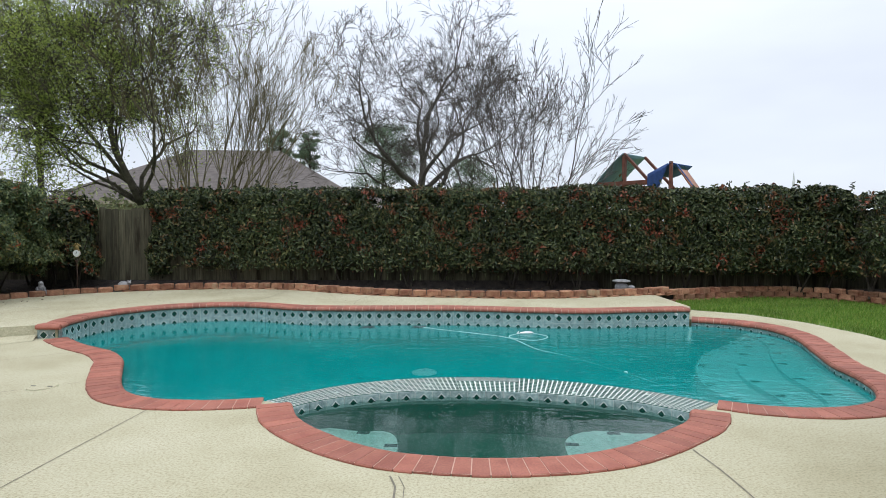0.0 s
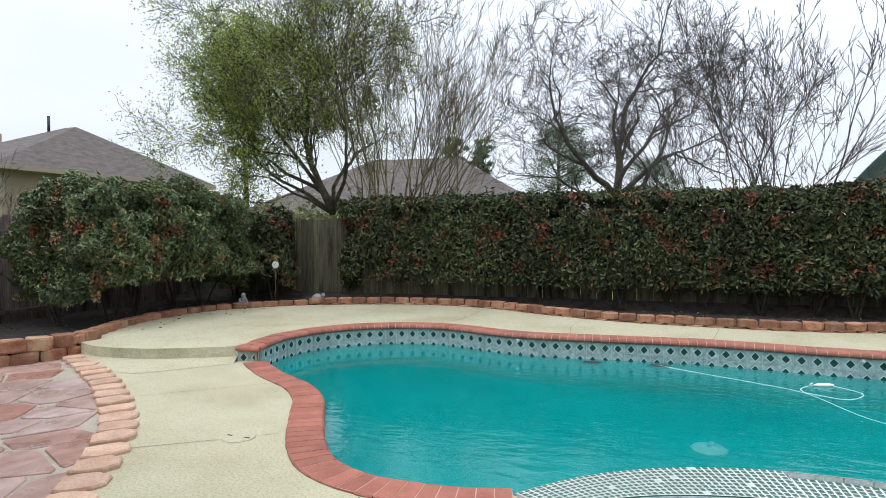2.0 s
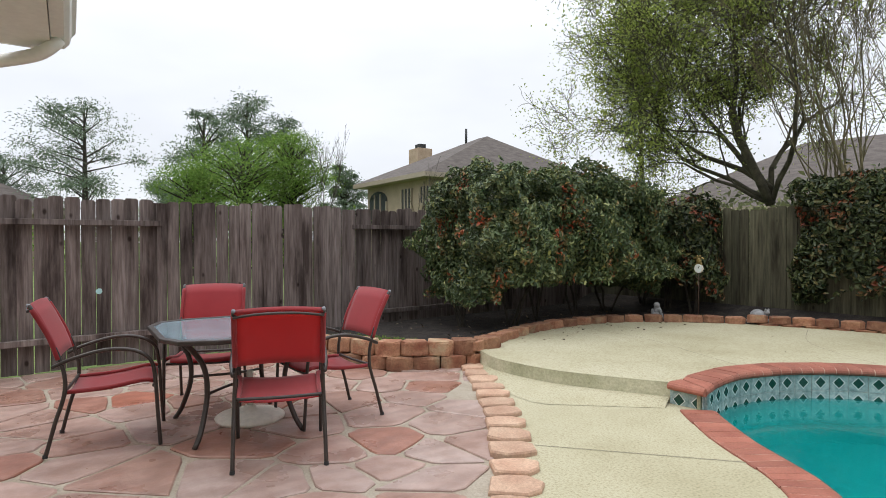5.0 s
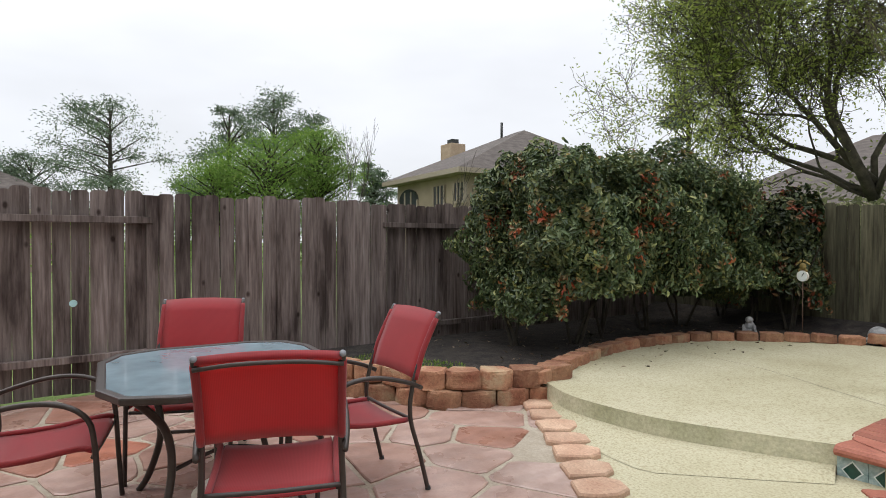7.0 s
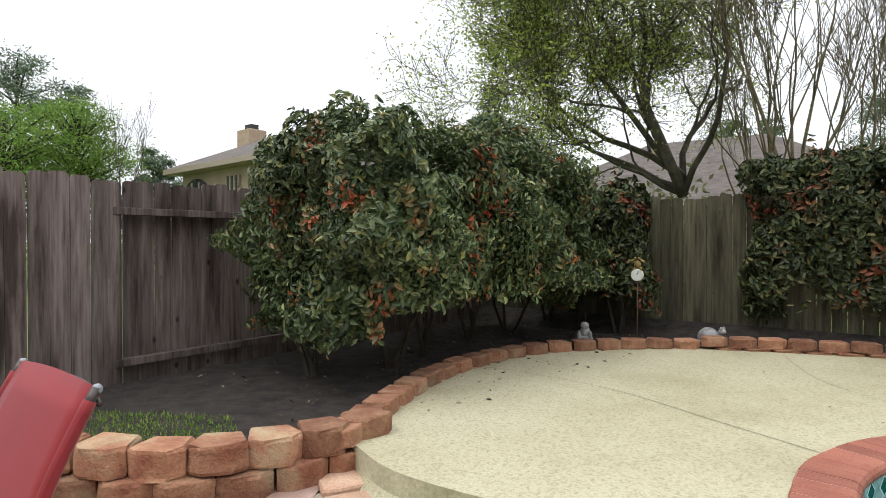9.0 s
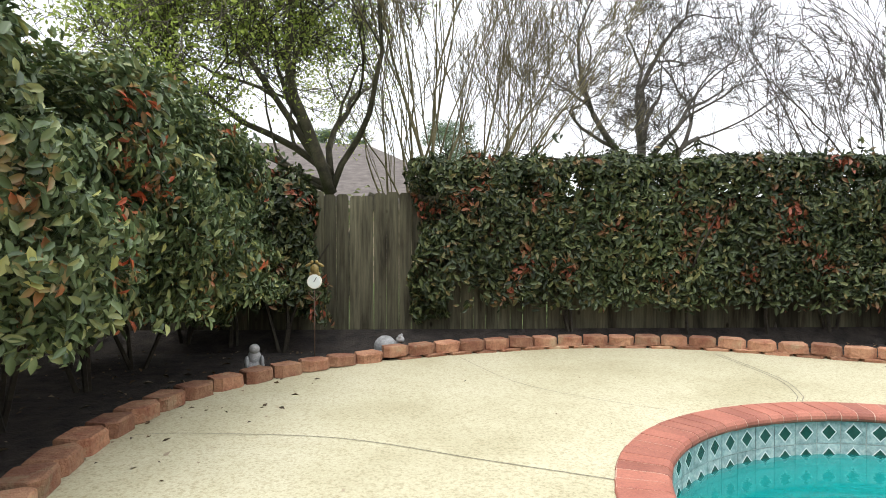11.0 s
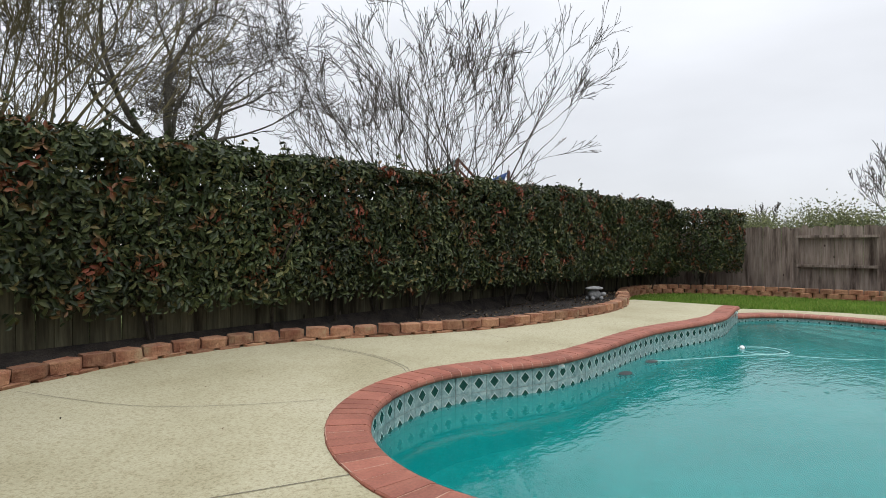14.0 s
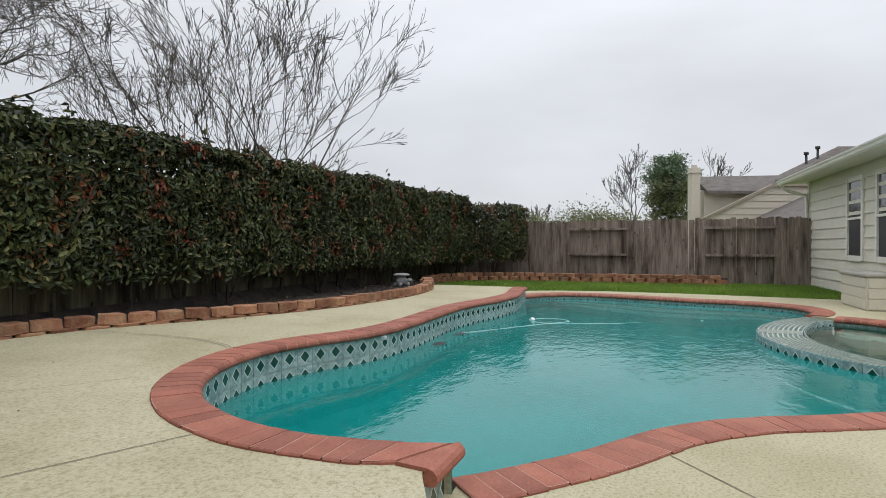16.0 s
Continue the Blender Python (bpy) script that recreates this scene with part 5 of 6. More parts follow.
bmesh.ops.create_uvsphere(bm, u_segments=12, v_segments=8, radius=0.5, matrix=Matrix.Translation((0, 0, 0.93)) @ Matrix.Diagonal((0.11, 0.06, 0.13, 1)))
for s in (-1, 1):
    bmesh.ops.create_uvsphere(bm, u_segments=8, v_segments=6, radius=0.022, matrix=Matrix.Translation((s * 0.03, -0.01, 1.02)))
    bmesh.ops.create_uvsphere(bm, u_segments=8, v_segments=6, radius=0.5, matrix=Matrix.Translation((s * 0.075, 0, 0.985)) @ Matrix.Rotation(s * 0.5, 4, "Y") @ Matrix.Diagonal((0.10, 0.03, 0.035, 1)))
    bmesh.ops.create_uvsphere(bm, u_segments=8, v_segments=6, radius=0.5, matrix=Matrix.Translation((s * 0.05, 0, 0.87)) @ Matrix.Diagonal((0.05, 0.03, 0.06, 1)))
bmesh.ops.transform(bm, matrix=Matrix.Translation((0, 0, 0.83)) @ Matrix.Diagonal((0.75, 0.75, 0.75, 1)) @ Matrix.Translation((0, 0, -0.86)), verts=bm.verts)
part("frog_figure", bm, M_GOLD, gt, "gold and green painted frog", True)


def ellipsoid(bm, c, s, m=None):
    t = Matrix.Translation(c) @ (m or Matrix.Identity(4)) @ Matrix.Diagonal((*s, 1))
    bmesh.ops.create_uvsphere(bm, u_segments=18, v_segments=12, radius=0.5, matrix=t)


bm = bmesh.new()
ellipsoid(bm, (-0.02, 0, 0.075), (0.23, 0.20, 0.22))
ellipsoid(bm, (-0.01, 0, 0.035), (0.27, 0.23, 0.06))
ellipsoid(bm, (0.105, -0.01, 0.085), (0.07, 0.07, 0.15), Matrix.Rotation(0.35, 4, "Y"))
ellipsoid(bm, (0.145, -0.02, 0.155), (0.085, 0.075, 0.07))
for s in (-1, 1):
    ellipsoid(bm, (0.150, -0.02 + 0.028 * s, 0.192), (0.032, 0.032, 0.036))
    ellipsoid(bm, (0.085, 0.09 * s, 0.02), (0.10, 0.06, 0.06))
    ellipsoid(bm, (-0.10, 0.08 * s, 0.02), (0.08, 0.06, 0.05))
turtle = part("turtle_statue", bm, M_STONE, None, "", True)
tagged(turtle, "grey stone turtle statue on the mulch beside the edging", "statue")
turtle.matrix_basis = pose(-6.83, 11.60, 0.17, 0, 0, -12)
bm = bmesh.new()
ellipsoid(bm, (0, 0, 0.06), (0.17, 0.15, 0.13))
ellipsoid(bm, (0, -0.01, 0.14), (0.11, 0.10, 0.14))
ellipsoid(bm, (0, -0.03, 0.215), (0.09, 0.085, 0.085))
for s in (-1, 1):
    ellipsoid(bm, (0.075 * s, -0.05, 0.03), (0.07, 0.11, 0.06))
    ellipsoid(bm, (0.06 * s, -0.04, 0.11), (0.04, 0.07, 0.10))
gnome = part("garden_statue", bm, M_STONE, None, "", True)
tagged(gnome, "small seated grey stone garden statue near the edging", "statue")
gnome.matrix_basis = pose(-7.83, 10.66, 0.17, 0, 0, 20)
bm = bmesh.new()
ellipsoid(bm, (0, 0, 0.10), (0.26, 0.2, 0.2))
ellipsoid(bm, (0, 0, 0.215), (0.36, 0.30, 0.075))
ellipsoid(bm, (0.19, -0.02, 0.10), (0.15, 0.09, 0.08))
for s in (-1, 1):
    ellipsoid(bm, (0.10, 0.08 * s, 0.03), (0.09, 0.07, 0.08))
    ellipsoid(bm, (-0.10, 0.08 * s, 0.03), (0.09, 0.07, 0.08))
tp = part("turtle_planter", bm, M_STONE, None, "", True)
tagged(tp, "pale grey stone turtle stool in the mulch bed", "statue")
tp.matrix_basis = pose(3.10, 12.25, 0.17, 0, 0, -20)
fd = empty("fence_disc", pose(-9.452, 3.564, 0.81, 0, 0, -6))
tagged(fd, "small pale round disc hung on the fence", "ornament")
bm = bmesh.new()
bmesh.ops.create_cone(bm, cap_ends=True, segments=16, radius1=0.03, radius2=0.03, depth=0.02, matrix=Matrix.Rotation(radians(90), 4, "Y"))
part("disc", bm, plain("pale_teal_plastic", (0.35, 0.55, 0.55), 0.4), fd)

# ---- fallen leaves and lawn ----
M_LITTER = leaf_material("dry_leaf_litter", [(0.0, (0.04, 0.03, 0.02)), (0.6, (0.14, 0.09, 0.05)), (1.0, (0.30, 0.25, 0.18))], 0.8)
g = np.random.default_rng(4)
pos = np.stack([g.uniform(-9.6, 8.5, 2600), np.zeros(2600), np.full(2600, 0.172)], 1)
for i in range(len(pos)):
    x = pos[i, 0]
    front = min((abs(p.x - x), p.y) for p in BRICKLINE + LAWNLINE)[1] + 0.25 if x > -7.9 else 7.0
    pos[i, 1] = g.uniform(min(front, 12.9), 13.0)
lit = leaves("leaf_litter", pos, np.tile([0, 0, 1.0], (2600, 1)) + g.normal(scale=0.3, size=(2600, 3)), g.uniform(0.02, 0.07, 2600), M_LITTER, None, 4)
tagged(lit, "dry fallen leaves scattered on the mulch", "leaf litter", kind="stuff")
pos = np.stack([g.uniform(-7.5, 3.0, 20), g.uniform(7.8, 11.6, 20), np.full(20, ZR + 0.006)], 1)
keep = [i for i in range(20) if inside((pos[i, 0], pos[i, 1]), raised_outline)]
lit = leaves("fallen_leaf", pos[keep], np.tile([0, 0, 1.0], (len(keep), 1)) + g.normal(scale=0.2, size=(len(keep), 3)), g.uniform(0.015, 0.04, len(keep)), M_LITTER, None, 5)
tagged(lit, "few dry leaves lying on the concrete", "leaf litter", kind="stuff")

M_GRASS = leaf_material("grass_blades", [(0.0, (0.09, 0.17, 0.02)), (0.6, (0.16, 0.29, 0.04)), (1.0, (0.29, 0.34, 0.09))], 0.6, 0.3)
lawn_poly = [(3.98, 11.05), (4.78, 10.6), (5.33, 9.72), (5.58, 8.7), (5.63, 7.2), (5.48, 5.6), (5.38, HOUSE_Y + 0.05), (9.1, HOUSE_Y + 0.2), (9.1, 6.2)] + [(p.x, p.y) for p in reversed(LAWNLINE)]


def grass(poly, n, seed, label, z, h=0.06):
    g = np.random.default_rng(seed)
    xs, ys = [p[0] for p in poly], [p[1] for p in poly]
    pts = np.stack([g.uniform(min(xs), max(xs), n), g.uniform(min(ys), max(ys), n)], 1)
    pts = np.array([p for p in pts if inside(p, poly)])
    n = len(pts)
    lean = g.normal(scale=0.35, size=(n, 2)) * h
    w = g.normal(size=(n, 2))
    w = w / np.linalg.norm(w, axis=1, keepdims=True) * 0.006
    hh = h * g.uniform(0.5, 1.3, n)
    v = np.zeros((n, 3, 3))
    v[:, 0, :2] = pts - w
    v[:, 1, :2] = pts + w
    v[:, 2, :2] = pts + lean
    v[:, 0, 2] = v[:, 1, 2] = z
    v[:, 2, 2] = z + hh
    me = bpy.data.meshes.new("grass")
    me.vertices.add(n * 3)
    me.vertices.foreach_set("co", v.reshape(-1))
    me.loops.add(n * 3)
    me.loops.foreach_set("vertex_index", np.arange(n * 3, dtype=np.int32))
    me.polygons.add(n)
    me.polygons.foreach_set("loop_start", np.arange(0, n * 3, 3, dtype=np.int32))
    me.materials.append(M_GRASS)
    me.update(calc_edges=True)
    ob = new("grass", me)
    return tagged(ob, label, "grass", kind="stuff")


turf = slab("lawn", lawn_poly, [], -0.005, -0.1, M_LAWN)
tagged(turf, "bright green lawn strip beside the deck", "lawn", kind="structure")
grass(lawn_poly, 90000, 3, "short bright green lawn grass", -0.006)
weed_poly = [(-8.9, 5.45), (-8.4, 5.75), (-7.9, 6.1), (-7.75, 6.6), (-8.3, 6.8), (-9.2, 6.2)]
grass(weed_poly, 5200, 5, "sparse green weeds behind the block wall", 0.15, 0.032)
# ---- trees behind the garden ----
M_TREELEAF = leaf_material("young_oak_leaves", [(0.0, (0.15, 0.195, 0.045)), (0.5, (0.28, 0.35, 0.075)), (1.0, (0.42, 0.48, 0.12))], 0.5, 0.55)
M_PINE = leaf_material("pine_needles", [(0.0, (0.09, 0.135, 0.085)), (0.6, (0.15, 0.205, 0.13)), (1.0, (0.21, 0.27, 0.165))], 0.6, 0.1)
M_SPRING = leaf_material("spring_leaves", [(0.0, (0.10, 0.19, 0.03)), (0.6, (0.17, 0.29, 0.05)), (1.0, (0.26, 0.36, 0.09))], 0.6, 0.3)

M_BRUSH = leaf_material("winter_brush", [(0.0, (0.10, 0.11, 0.065)), (0.6, (0.18, 0.19, 0.10)), (1.0, (0.26, 0.28, 0.13))], 0.9, 0.3, 0.1)

rng = random.Random(21)
O = Vector((-1.9, 20.2, 0))
tree("oak_tree", "bare spreading oak with grey crooked branches",
     [(O + Vector((0, 0, -0.1)), (0.0, 0, 1), 3.0, 0.23, 0),
      (O + Vector((0, 0, 2.6)), (0.15, 0, 1), 2.6, 0.13, 6), (O + Vector((0.03, 0, 2.4)), (0.85, -0.1, 0.55), 2.5, 0.085, 6),
      (O + Vector((0, 0, 2.6)), (-0.45, 0.1, 0.95), 2.4, 0.11, 6), (O + Vector((0, 0, 2.4)), (-0.95, -0.2, 0.4), 2.0, 0.06, 5),
      (O + Vector((0, 0, 2.6)), (0.45, 0.3, 0.9), 2.3, 0.09, 5), (O + Vector((0, 0, 2.6)), (-0.1, -0.4, 0.9), 2.2, 0.08, 5)], M_TWIG, rng,
     spread=0.9, up=0.05, gnarl=0.22, kids=(3, 4), shrink=0.70, tip=0.0055)

C = Vector((1.16, 14.65, 0))
st = []
for k in range(13):
    a = 2 * math.pi * k / 13 + rng.uniform(-.2, .2)
    sp = 0.10 + 0.70 * ((k * 5) % 13) / 13
    st.append((C + Vector((0.16 * math.cos(a), 0.16 * math.sin(a), -0.1)), (sp * math.cos(a) - 0.04, sp * math.sin(a), 1), 3.05 * (1 - 0.30 * sp) * rng.uniform(0.9, 1.1), rng.uniform(0.026, 0.040), 5))
tree("crape_myrtle", "bare vase-shaped multi-stem crape myrtle", st, M_TWIG, rng, spread=0.58, up=0.05, gnarl=0.10, kids=(2, 4), shrink=0.62, tip=0.0046)

Y = Vector((-6.6, 14.5, 0))
st = []
for k in range(17):
    a = 2 * math.pi * k / 17 + rng.uniform(-.3, .3)
    sp = rng.uniform(0.12, 0.55)
    st.append((Y + Vector((0.22 * math.cos(a), 0.22 * math.sin(a), -0.1)), (sp * math.cos(a) + 0.20, sp * math.sin(a), 1), 3.2 * rng.uniform(0.8, 1.15), rng.uniform(0.024, 0.045), 5))
tree("crape_myrtle", "bare crape myrtle with yellow-green stems", st, M_YELLOWBARK, rng, spread=0.52, up=0.10, gnarl=0.09, kids=(2, 4), shrink=0.62, tip=0.004)

T = Vector((-8.0, 14.1, 0))
live, ends = tree("live_oak", "half-leafy oak with dark trunk and yellow-green leaves",
                  [(T + Vector((0, 0, -0.1)), (0.0, 0, 1), 2.2, 0.15, 0),
                   (T + Vector((0, 0, 2.1)), (-0.85, -0.05, 0.85), 2.0, 0.062, 6), (T + Vector((0, 0, 2.0)), (0.05, 0.1, 1), 2.4, 0.090, 6),
                   (T + Vector((0, 0, 2.0)), (0.26, -0.1, 1), 2.2, 0.055, 6), (T + Vector((0, 0, 2.25)), (-0.35, 0.3, 1), 2.2, 0.055, 6),
                   (T + Vector((0, 0, 2.0)), (-1.0, -0.35, 0.55), 1.8, 0.04, 5), (T + Vector((0, 0, 2.3)), (-0.6, -0.3, 0.9), 2.1, 0.06, 6),
                  
                   (T + Vector((0, 0, 2.1)), (-1.0, 0.25, 0.6), 2.3, 0.055, 6), (T + Vector((0, 0, 2.2)), (-0.85, -0.45, 0.65), 2.2, 0.05, 6)], M_OAKBARK, rng,
                  spread=0.85, up=0.06, gnarl=0.2, kids=(3, 4), shrink=0.70, tip=0.0048)
g = np.random.default_rng(9)
src = [p for p, d in ends if g.uniform() < (0.72 if p.x < T.x - 0.6 else (0.45 if p.x < T.x + 0.8 else 0.22))]
pos = np.concatenate([np.array([p]) + g.normal(scale=0.15, size=(9, 3)) for p in src])
o = leaves("foliage", pos, g.normal(size=pos.shape) + np.array([0, 0, 0.6]), g.uniform(0.04, 0.075, len(pos)), M_TREELEAF, live, 9, 0.5)
tagged(o, kind="stuff")


def pine(x, y, h, crown, seed, material=M_PINE, label="tall loblolly pine with dark needle clumps", bare=0.5, leaf=0.15, clumps=40, per=230, tight=0.62, loose=False):
    rg = random.Random(seed)
    gg = np.random.default_rng(seed)
    th = empty("pine_tree")
    tagged(th, label, "tree")
    top = Vector((x + rg.uniform(-.3, .3), y, h))
    pieces = [tube([(x, y, -0.1), (x, y, h * 0.5), top], [0.20, 0.13, 0.03], 7)]
    pts = []
    for k in range(clumps):
        f = bare + (1 - bare) * (k + 0.5) / clumps
        a = rg.uniform(0, 6.28)
        if loose:
            f = bare + (1 - bare) * rg.random()
        u = (f - bare) / (1 - bare)
        r = crown * (0.25 + math.sqrt(max(0.0, 1 - (2 * u - 1) ** 2))) * math.sqrt(rg.random()) if loose else crown * (0.45 + 0.6 * math.sin(math.pi * (0.15 + 0.7 * u))) * (1.15 - 0.45 * u) * rg.uniform(0.3, 1.0)
        c = Vector((x + r * math.cos(a), y + r * math.sin(a), h * f + rg.uniform(0, 0.5)))
        pieces.append(tube([(x, y, h * f - 0.5), c], [0.05, 0.015], 4))
        q = gg.normal(size=(per, 3)) * np.array([0.5, 0.5, 0.27]) * crown * 0.55 * tight * rg.uniform(0.6, 1.3)
        pts.append(q + np.array(c))
    v, f = merge(pieces)
    link_mesh("trunk", v, f, M_BARK, th)
    pts = np.concatenate(pts)
    o = leaves("foliage", pts, gg.normal(size=pts.shape) + np.array([0, 0, 0.8]), gg.uniform(leaf * 0.6, leaf * 1.3, len(pts)), material, th, seed, 0.36)
    tagged(o, kind="stuff")


pine(-36.0, 4.0, 7.9, 2.7, 1, bare=0.42, clumps=34)
pine(-31.7, 8.7, 7.1, 1.7, 2, bare=0.45, clumps=26)
pine(-32.2, 10.9, 8.3, 2.1, 3, bare=0.42, clumps=34)
pine(-31.8, 12.6, 7.2, 1.5, 16, bare=0.42, clumps=24)
pine(-38, 8.2, 4.3, 1.9, 4, bare=0.4)
pine(-40, 0.5, 5.4, 2.4, 5, bare=0.4)
pine(-33.5, 16.6, 5.2, 1.3, 6, bare=0.4)
pine(-16.2, 46, 8.9, 1.35, 7, bare=0.74, clumps=26)
pine(-13.8, 46, 8.7, 1.2, 8, bare=0.70, clumps=26)
pine(-7.6, 44, 8.9, 2.5, 9, bare=0.50, clumps=60)
pine(-20.3, 26, 7.6, 1.2, 18, bare=0.72, clumps=18)
pine(-19, 46, 6.8, 2.0, 10, bare=0.5)
pine(-1.0, 47, 6.5, 2.4, 12, bare=0.45)
for x, y, h, r, sd in ((-26.9, 11.4, 5.5, 1.4, 11), (-26.5, 9.3, 5.0, 1.7, 13), (-27.9, 7.6, 4.1, 1.4, 17)):
    pine(x, y, h, r, sd, M_SPRING, "fresh yellow-green spring tree beyond the fence", 0.3, 0.11, 80, 180, 0.8, True)
pine(37, 9.6, 7.0, 1.45, 14, M_PINE, "round-topped green tree far beyond the fence", 0.5, 0.22, 60, 160, 0.9, True)
pine(36.2, 9.5, 5.4, 1.3, 15, M_BRUSH, "pale green tree far beyond the fence", 0.2, 0.2, 60, 150, 1.0, True)
rng = random.Random(31)
for x, y, h, nm in ((-23.4, 11.2, 5.0, "slender bare young tree with pale branches"), (38.0, 12.3, 7.6, "bare grey tree far beyond the fence"),
                    (-18.3, 12.6, 3.6, "slender bare young tree with pale branches"), (40.0, 6.8, 8.2, "bare grey tree far beyond the fence"),
                    (44.0, 21.0, 4.6, "bare grey tree far beyond the fence"), (46.0, 26.0, 4.4, "bare grey tree far beyond the fence")):
    wide = 0.55 if x > 0 else 0.3
    tree("bare_tree", nm, [(Vector((x, y, -0.1)), (0, 0, 1), h * 0.45, 0.09 if x > 0 else 0.04, 5 if x > 0 else 4), (Vector((x, y, h * 0.3)), (0.3, 0.1, 1), h * 0.35, 0.05 if x > 0 else 0.02, 3)], M_TWIG, rng,
         spread=wide, up=0.15, gnarl=0.1, kids=(3, 4), shrink=0.62, tip=0.014 if x > 0 else 0.004)


def thicket(x0, y0, x1, y1, h, n, seed, material, label):
    gg = np.random.default_rng(seed)
    c = gg.uniform(size=(60, 1))
    cen = np.concatenate([x0 + (x1 - x0) * c, y0 + (y1 - y0) * c + gg.normal(scale=0.8, size=(60, 1)), gg.uniform(0.3, h * 0.8, (60, 1))], 1)
    k = gg.integers(0, 60, n)
    pts = cen[k] + gg.normal(size=(n, 3)) * np.array([0.9, 0.9, 0.5])
    pts[:, 2] = np.abs(pts[:, 2])
    o = leaves("shrub_thicket", pts, gg.normal(size=(n, 3)) + np.array([0, 0, 0.5]), gg.uniform(0.10, 0.24, n), material, None, seed, 0.5)
    tagged(o, label, "shrubs", kind="stuff")


thicket(33, 12.0, 42, 24, 3.7, 34000, 3, M_BRUSH, "grey-green winter thicket far beyond the fence")
thicket(16, 30, 40, 24, 1.8, 12000, 4, M_BRUSH, "grey-green winter thicket far beyond the hedge")
thicket(-14, 19, -9.5, 18, 2.2, 12000, 5, M_BRUSH, "brown-green shrubs behind the corner fence")
thicket(-34, 3, -24, 14, 2.2, 5000, 6, M_SPRING, "fresh green shrubs beyond the fence")

# ---- houses ----
M_STUCCO = grainy("tan_stucco", (0.27, 0.215, 0.155), (0.34, 0.275, 0.20), 2, 50, 0.9, 0.3)
M_SHINGLE = grainy("brown_shingle", (0.072, 0.060, 0.053), (0.135, 0.115, 0.102), 3, 22, 0.95, 0.6, stretch=(1, 1, 4))
M_SIDING = plain("cream_siding_paint", (0.66, 0.63, 0.54), 0.6, var=0.05, scale=6)
M_TRIM = plain("white_trim_paint", (0.74, 0.72, 0.66), 0.5, var=0.05)
M_TANTRIM = plain("tan_trim_paint", (0.30, 0.25, 0.19), 0.6)
M_PANE = plain("window_glass", (0.05, 0.055, 0.06), 0.04, 0, 0.7)
M_SCREEN = plain("dark_insect_screen", (0.035, 0.035, 0.04), 0.5)


def hip_house(label, m, w, d, eave, peak, ridge, over=0.45, wall_mat=M_STUCCO):
    """A house of w x d metres with a hipped roof; local -y is its front."""
    th = empty("house", m)
    tagged(th, label, "house")
    bm = bmesh.new()
    box(bm, -w / 2, -d / 2, -0.1, w / 2, d / 2, eave)
    part("wall", bm, wall_mat, th)
    a, b = w / 2 + over, d / 2 + over
    vs = [(-a, -b, eave), (a, -b, eave), (a, b, eave), (-a, b, eave), (-ridge, 0, peak), (ridge, 0, peak),
          (-a, -b, eave - 0.16), (a, -b, eave - 0.16), (a, b, eave - 0.16), (-a, b, eave - 0.16)]
    fs = [(0, 1, 5, 4), (1, 2, 5), (2, 3, 4, 5), (3, 0, 4)]
    link_mesh("roof", vs, fs, M_SHINGLE, th)
    link_mesh("fascia", vs[:4] + vs[6:], [(0, 4, 5, 1), (1, 5, 6, 2), (2, 6, 7, 3), (3, 7, 4, 0), (4, 7, 6, 5)], M_TANTRIM, th)
    return th


def far_window(th, x, y, z0, z1, w, arch=False, side=False):
    rot = Matrix.Rotation(radians(90), 4, "Z") if side else Matrix.Identity(4)
    at = Matrix.Translation((x, y, 0)) @ rot
    pts = [(-w / 2, z0), (w / 2, z0), (w / 2, z1)]
    if arch:
        pts += [(w / 2 * math.cos(k * math.pi / 8), z1 + w * 0.28 * math.sin(k * math.pi / 8)) for k in range(1, 8)]
    pts += [(-w / 2, z1)]
    n = len(pts)
    vs = [tuple(at @ Vector((u, -0.05, z))) for u, z in pts] + [tuple(at @ Vector((u, 0.05, z))) for u, z in pts]
    fs = [tuple(range(n)), tuple(range(2 * n - 1, n - 1, -1))] + [(i, i + n, (i + 1) % n + n, (i + 1) % n) for i in range(n)]
    o = link_mesh("window", vs, fs, M_PANE, th)
    bm = bmesh.new()
    for u in [-w / 2] + [-w / 2 + w * k / 3 for k in (1, 2)] + [w / 2]:
        box(bm, u - 0.035, -0.08, z0, u + 0.035, 0.02, z1 + (0.2 * w if arch and abs(u) < w / 3 else 0), 0, at)
    box(bm, -w / 2, -0.08, z0 - 0.04, w / 2, 0.02, z0 + 0.04, 0, at)
    part("frame", bm, M_TANTRIM, o)


hs = hip_house("tan stucco house with brown hip roof beyond the fence", pose(-21.4, 17.5, 0), 4.8, 8.0, 3.62, 5.55, 0.3)
far_window(hs, -1.4, -4.0, 2.0, 2.85, 1.5, True)
far_window(hs, 0.9, -4.0, 2.0, 3.2, 0.7)
far_window(hs, 2.2, -4.0, 2.6, 3.2, 0.6)
far_window(hs, 2.7, -1.5, 2.4, 3.1, 1.0, False, True)
bm = bmesh.new()
box(bm, -2.75, -1.9, 3.6, -1.95, -1.2, 5.25, 0.02)
ch = part("chimney", bm, grainy("tan_chimney_brick", (0.35, 0.26, 0.17), (0.44, 0.34, 0.24), 6, 40, 0.9, 0.3), hs)
bm = bmesh.new()
box(bm, -2.55, -1.7, 5.25, -2.15, -1.4, 5.45)
part("flue_cap", bm, M_DARK, ch)
pipe("vent_pipe", [(-0.6, -0.4, 5.2), (-0.6, -0.4, 5.95)], 0.05, M_DARK, hs)
hip_house("brown-roofed house behind the oak trees", pose(-12.5, 29.5, 0, 0, 0, 8), 13, 9, 2.6, 5.4, 2.2)
hip_house("brown-roofed house far behind the pines", pose(-6.0, 36.5, 0), 9, 8, 2.3, 3.9, 2.0)
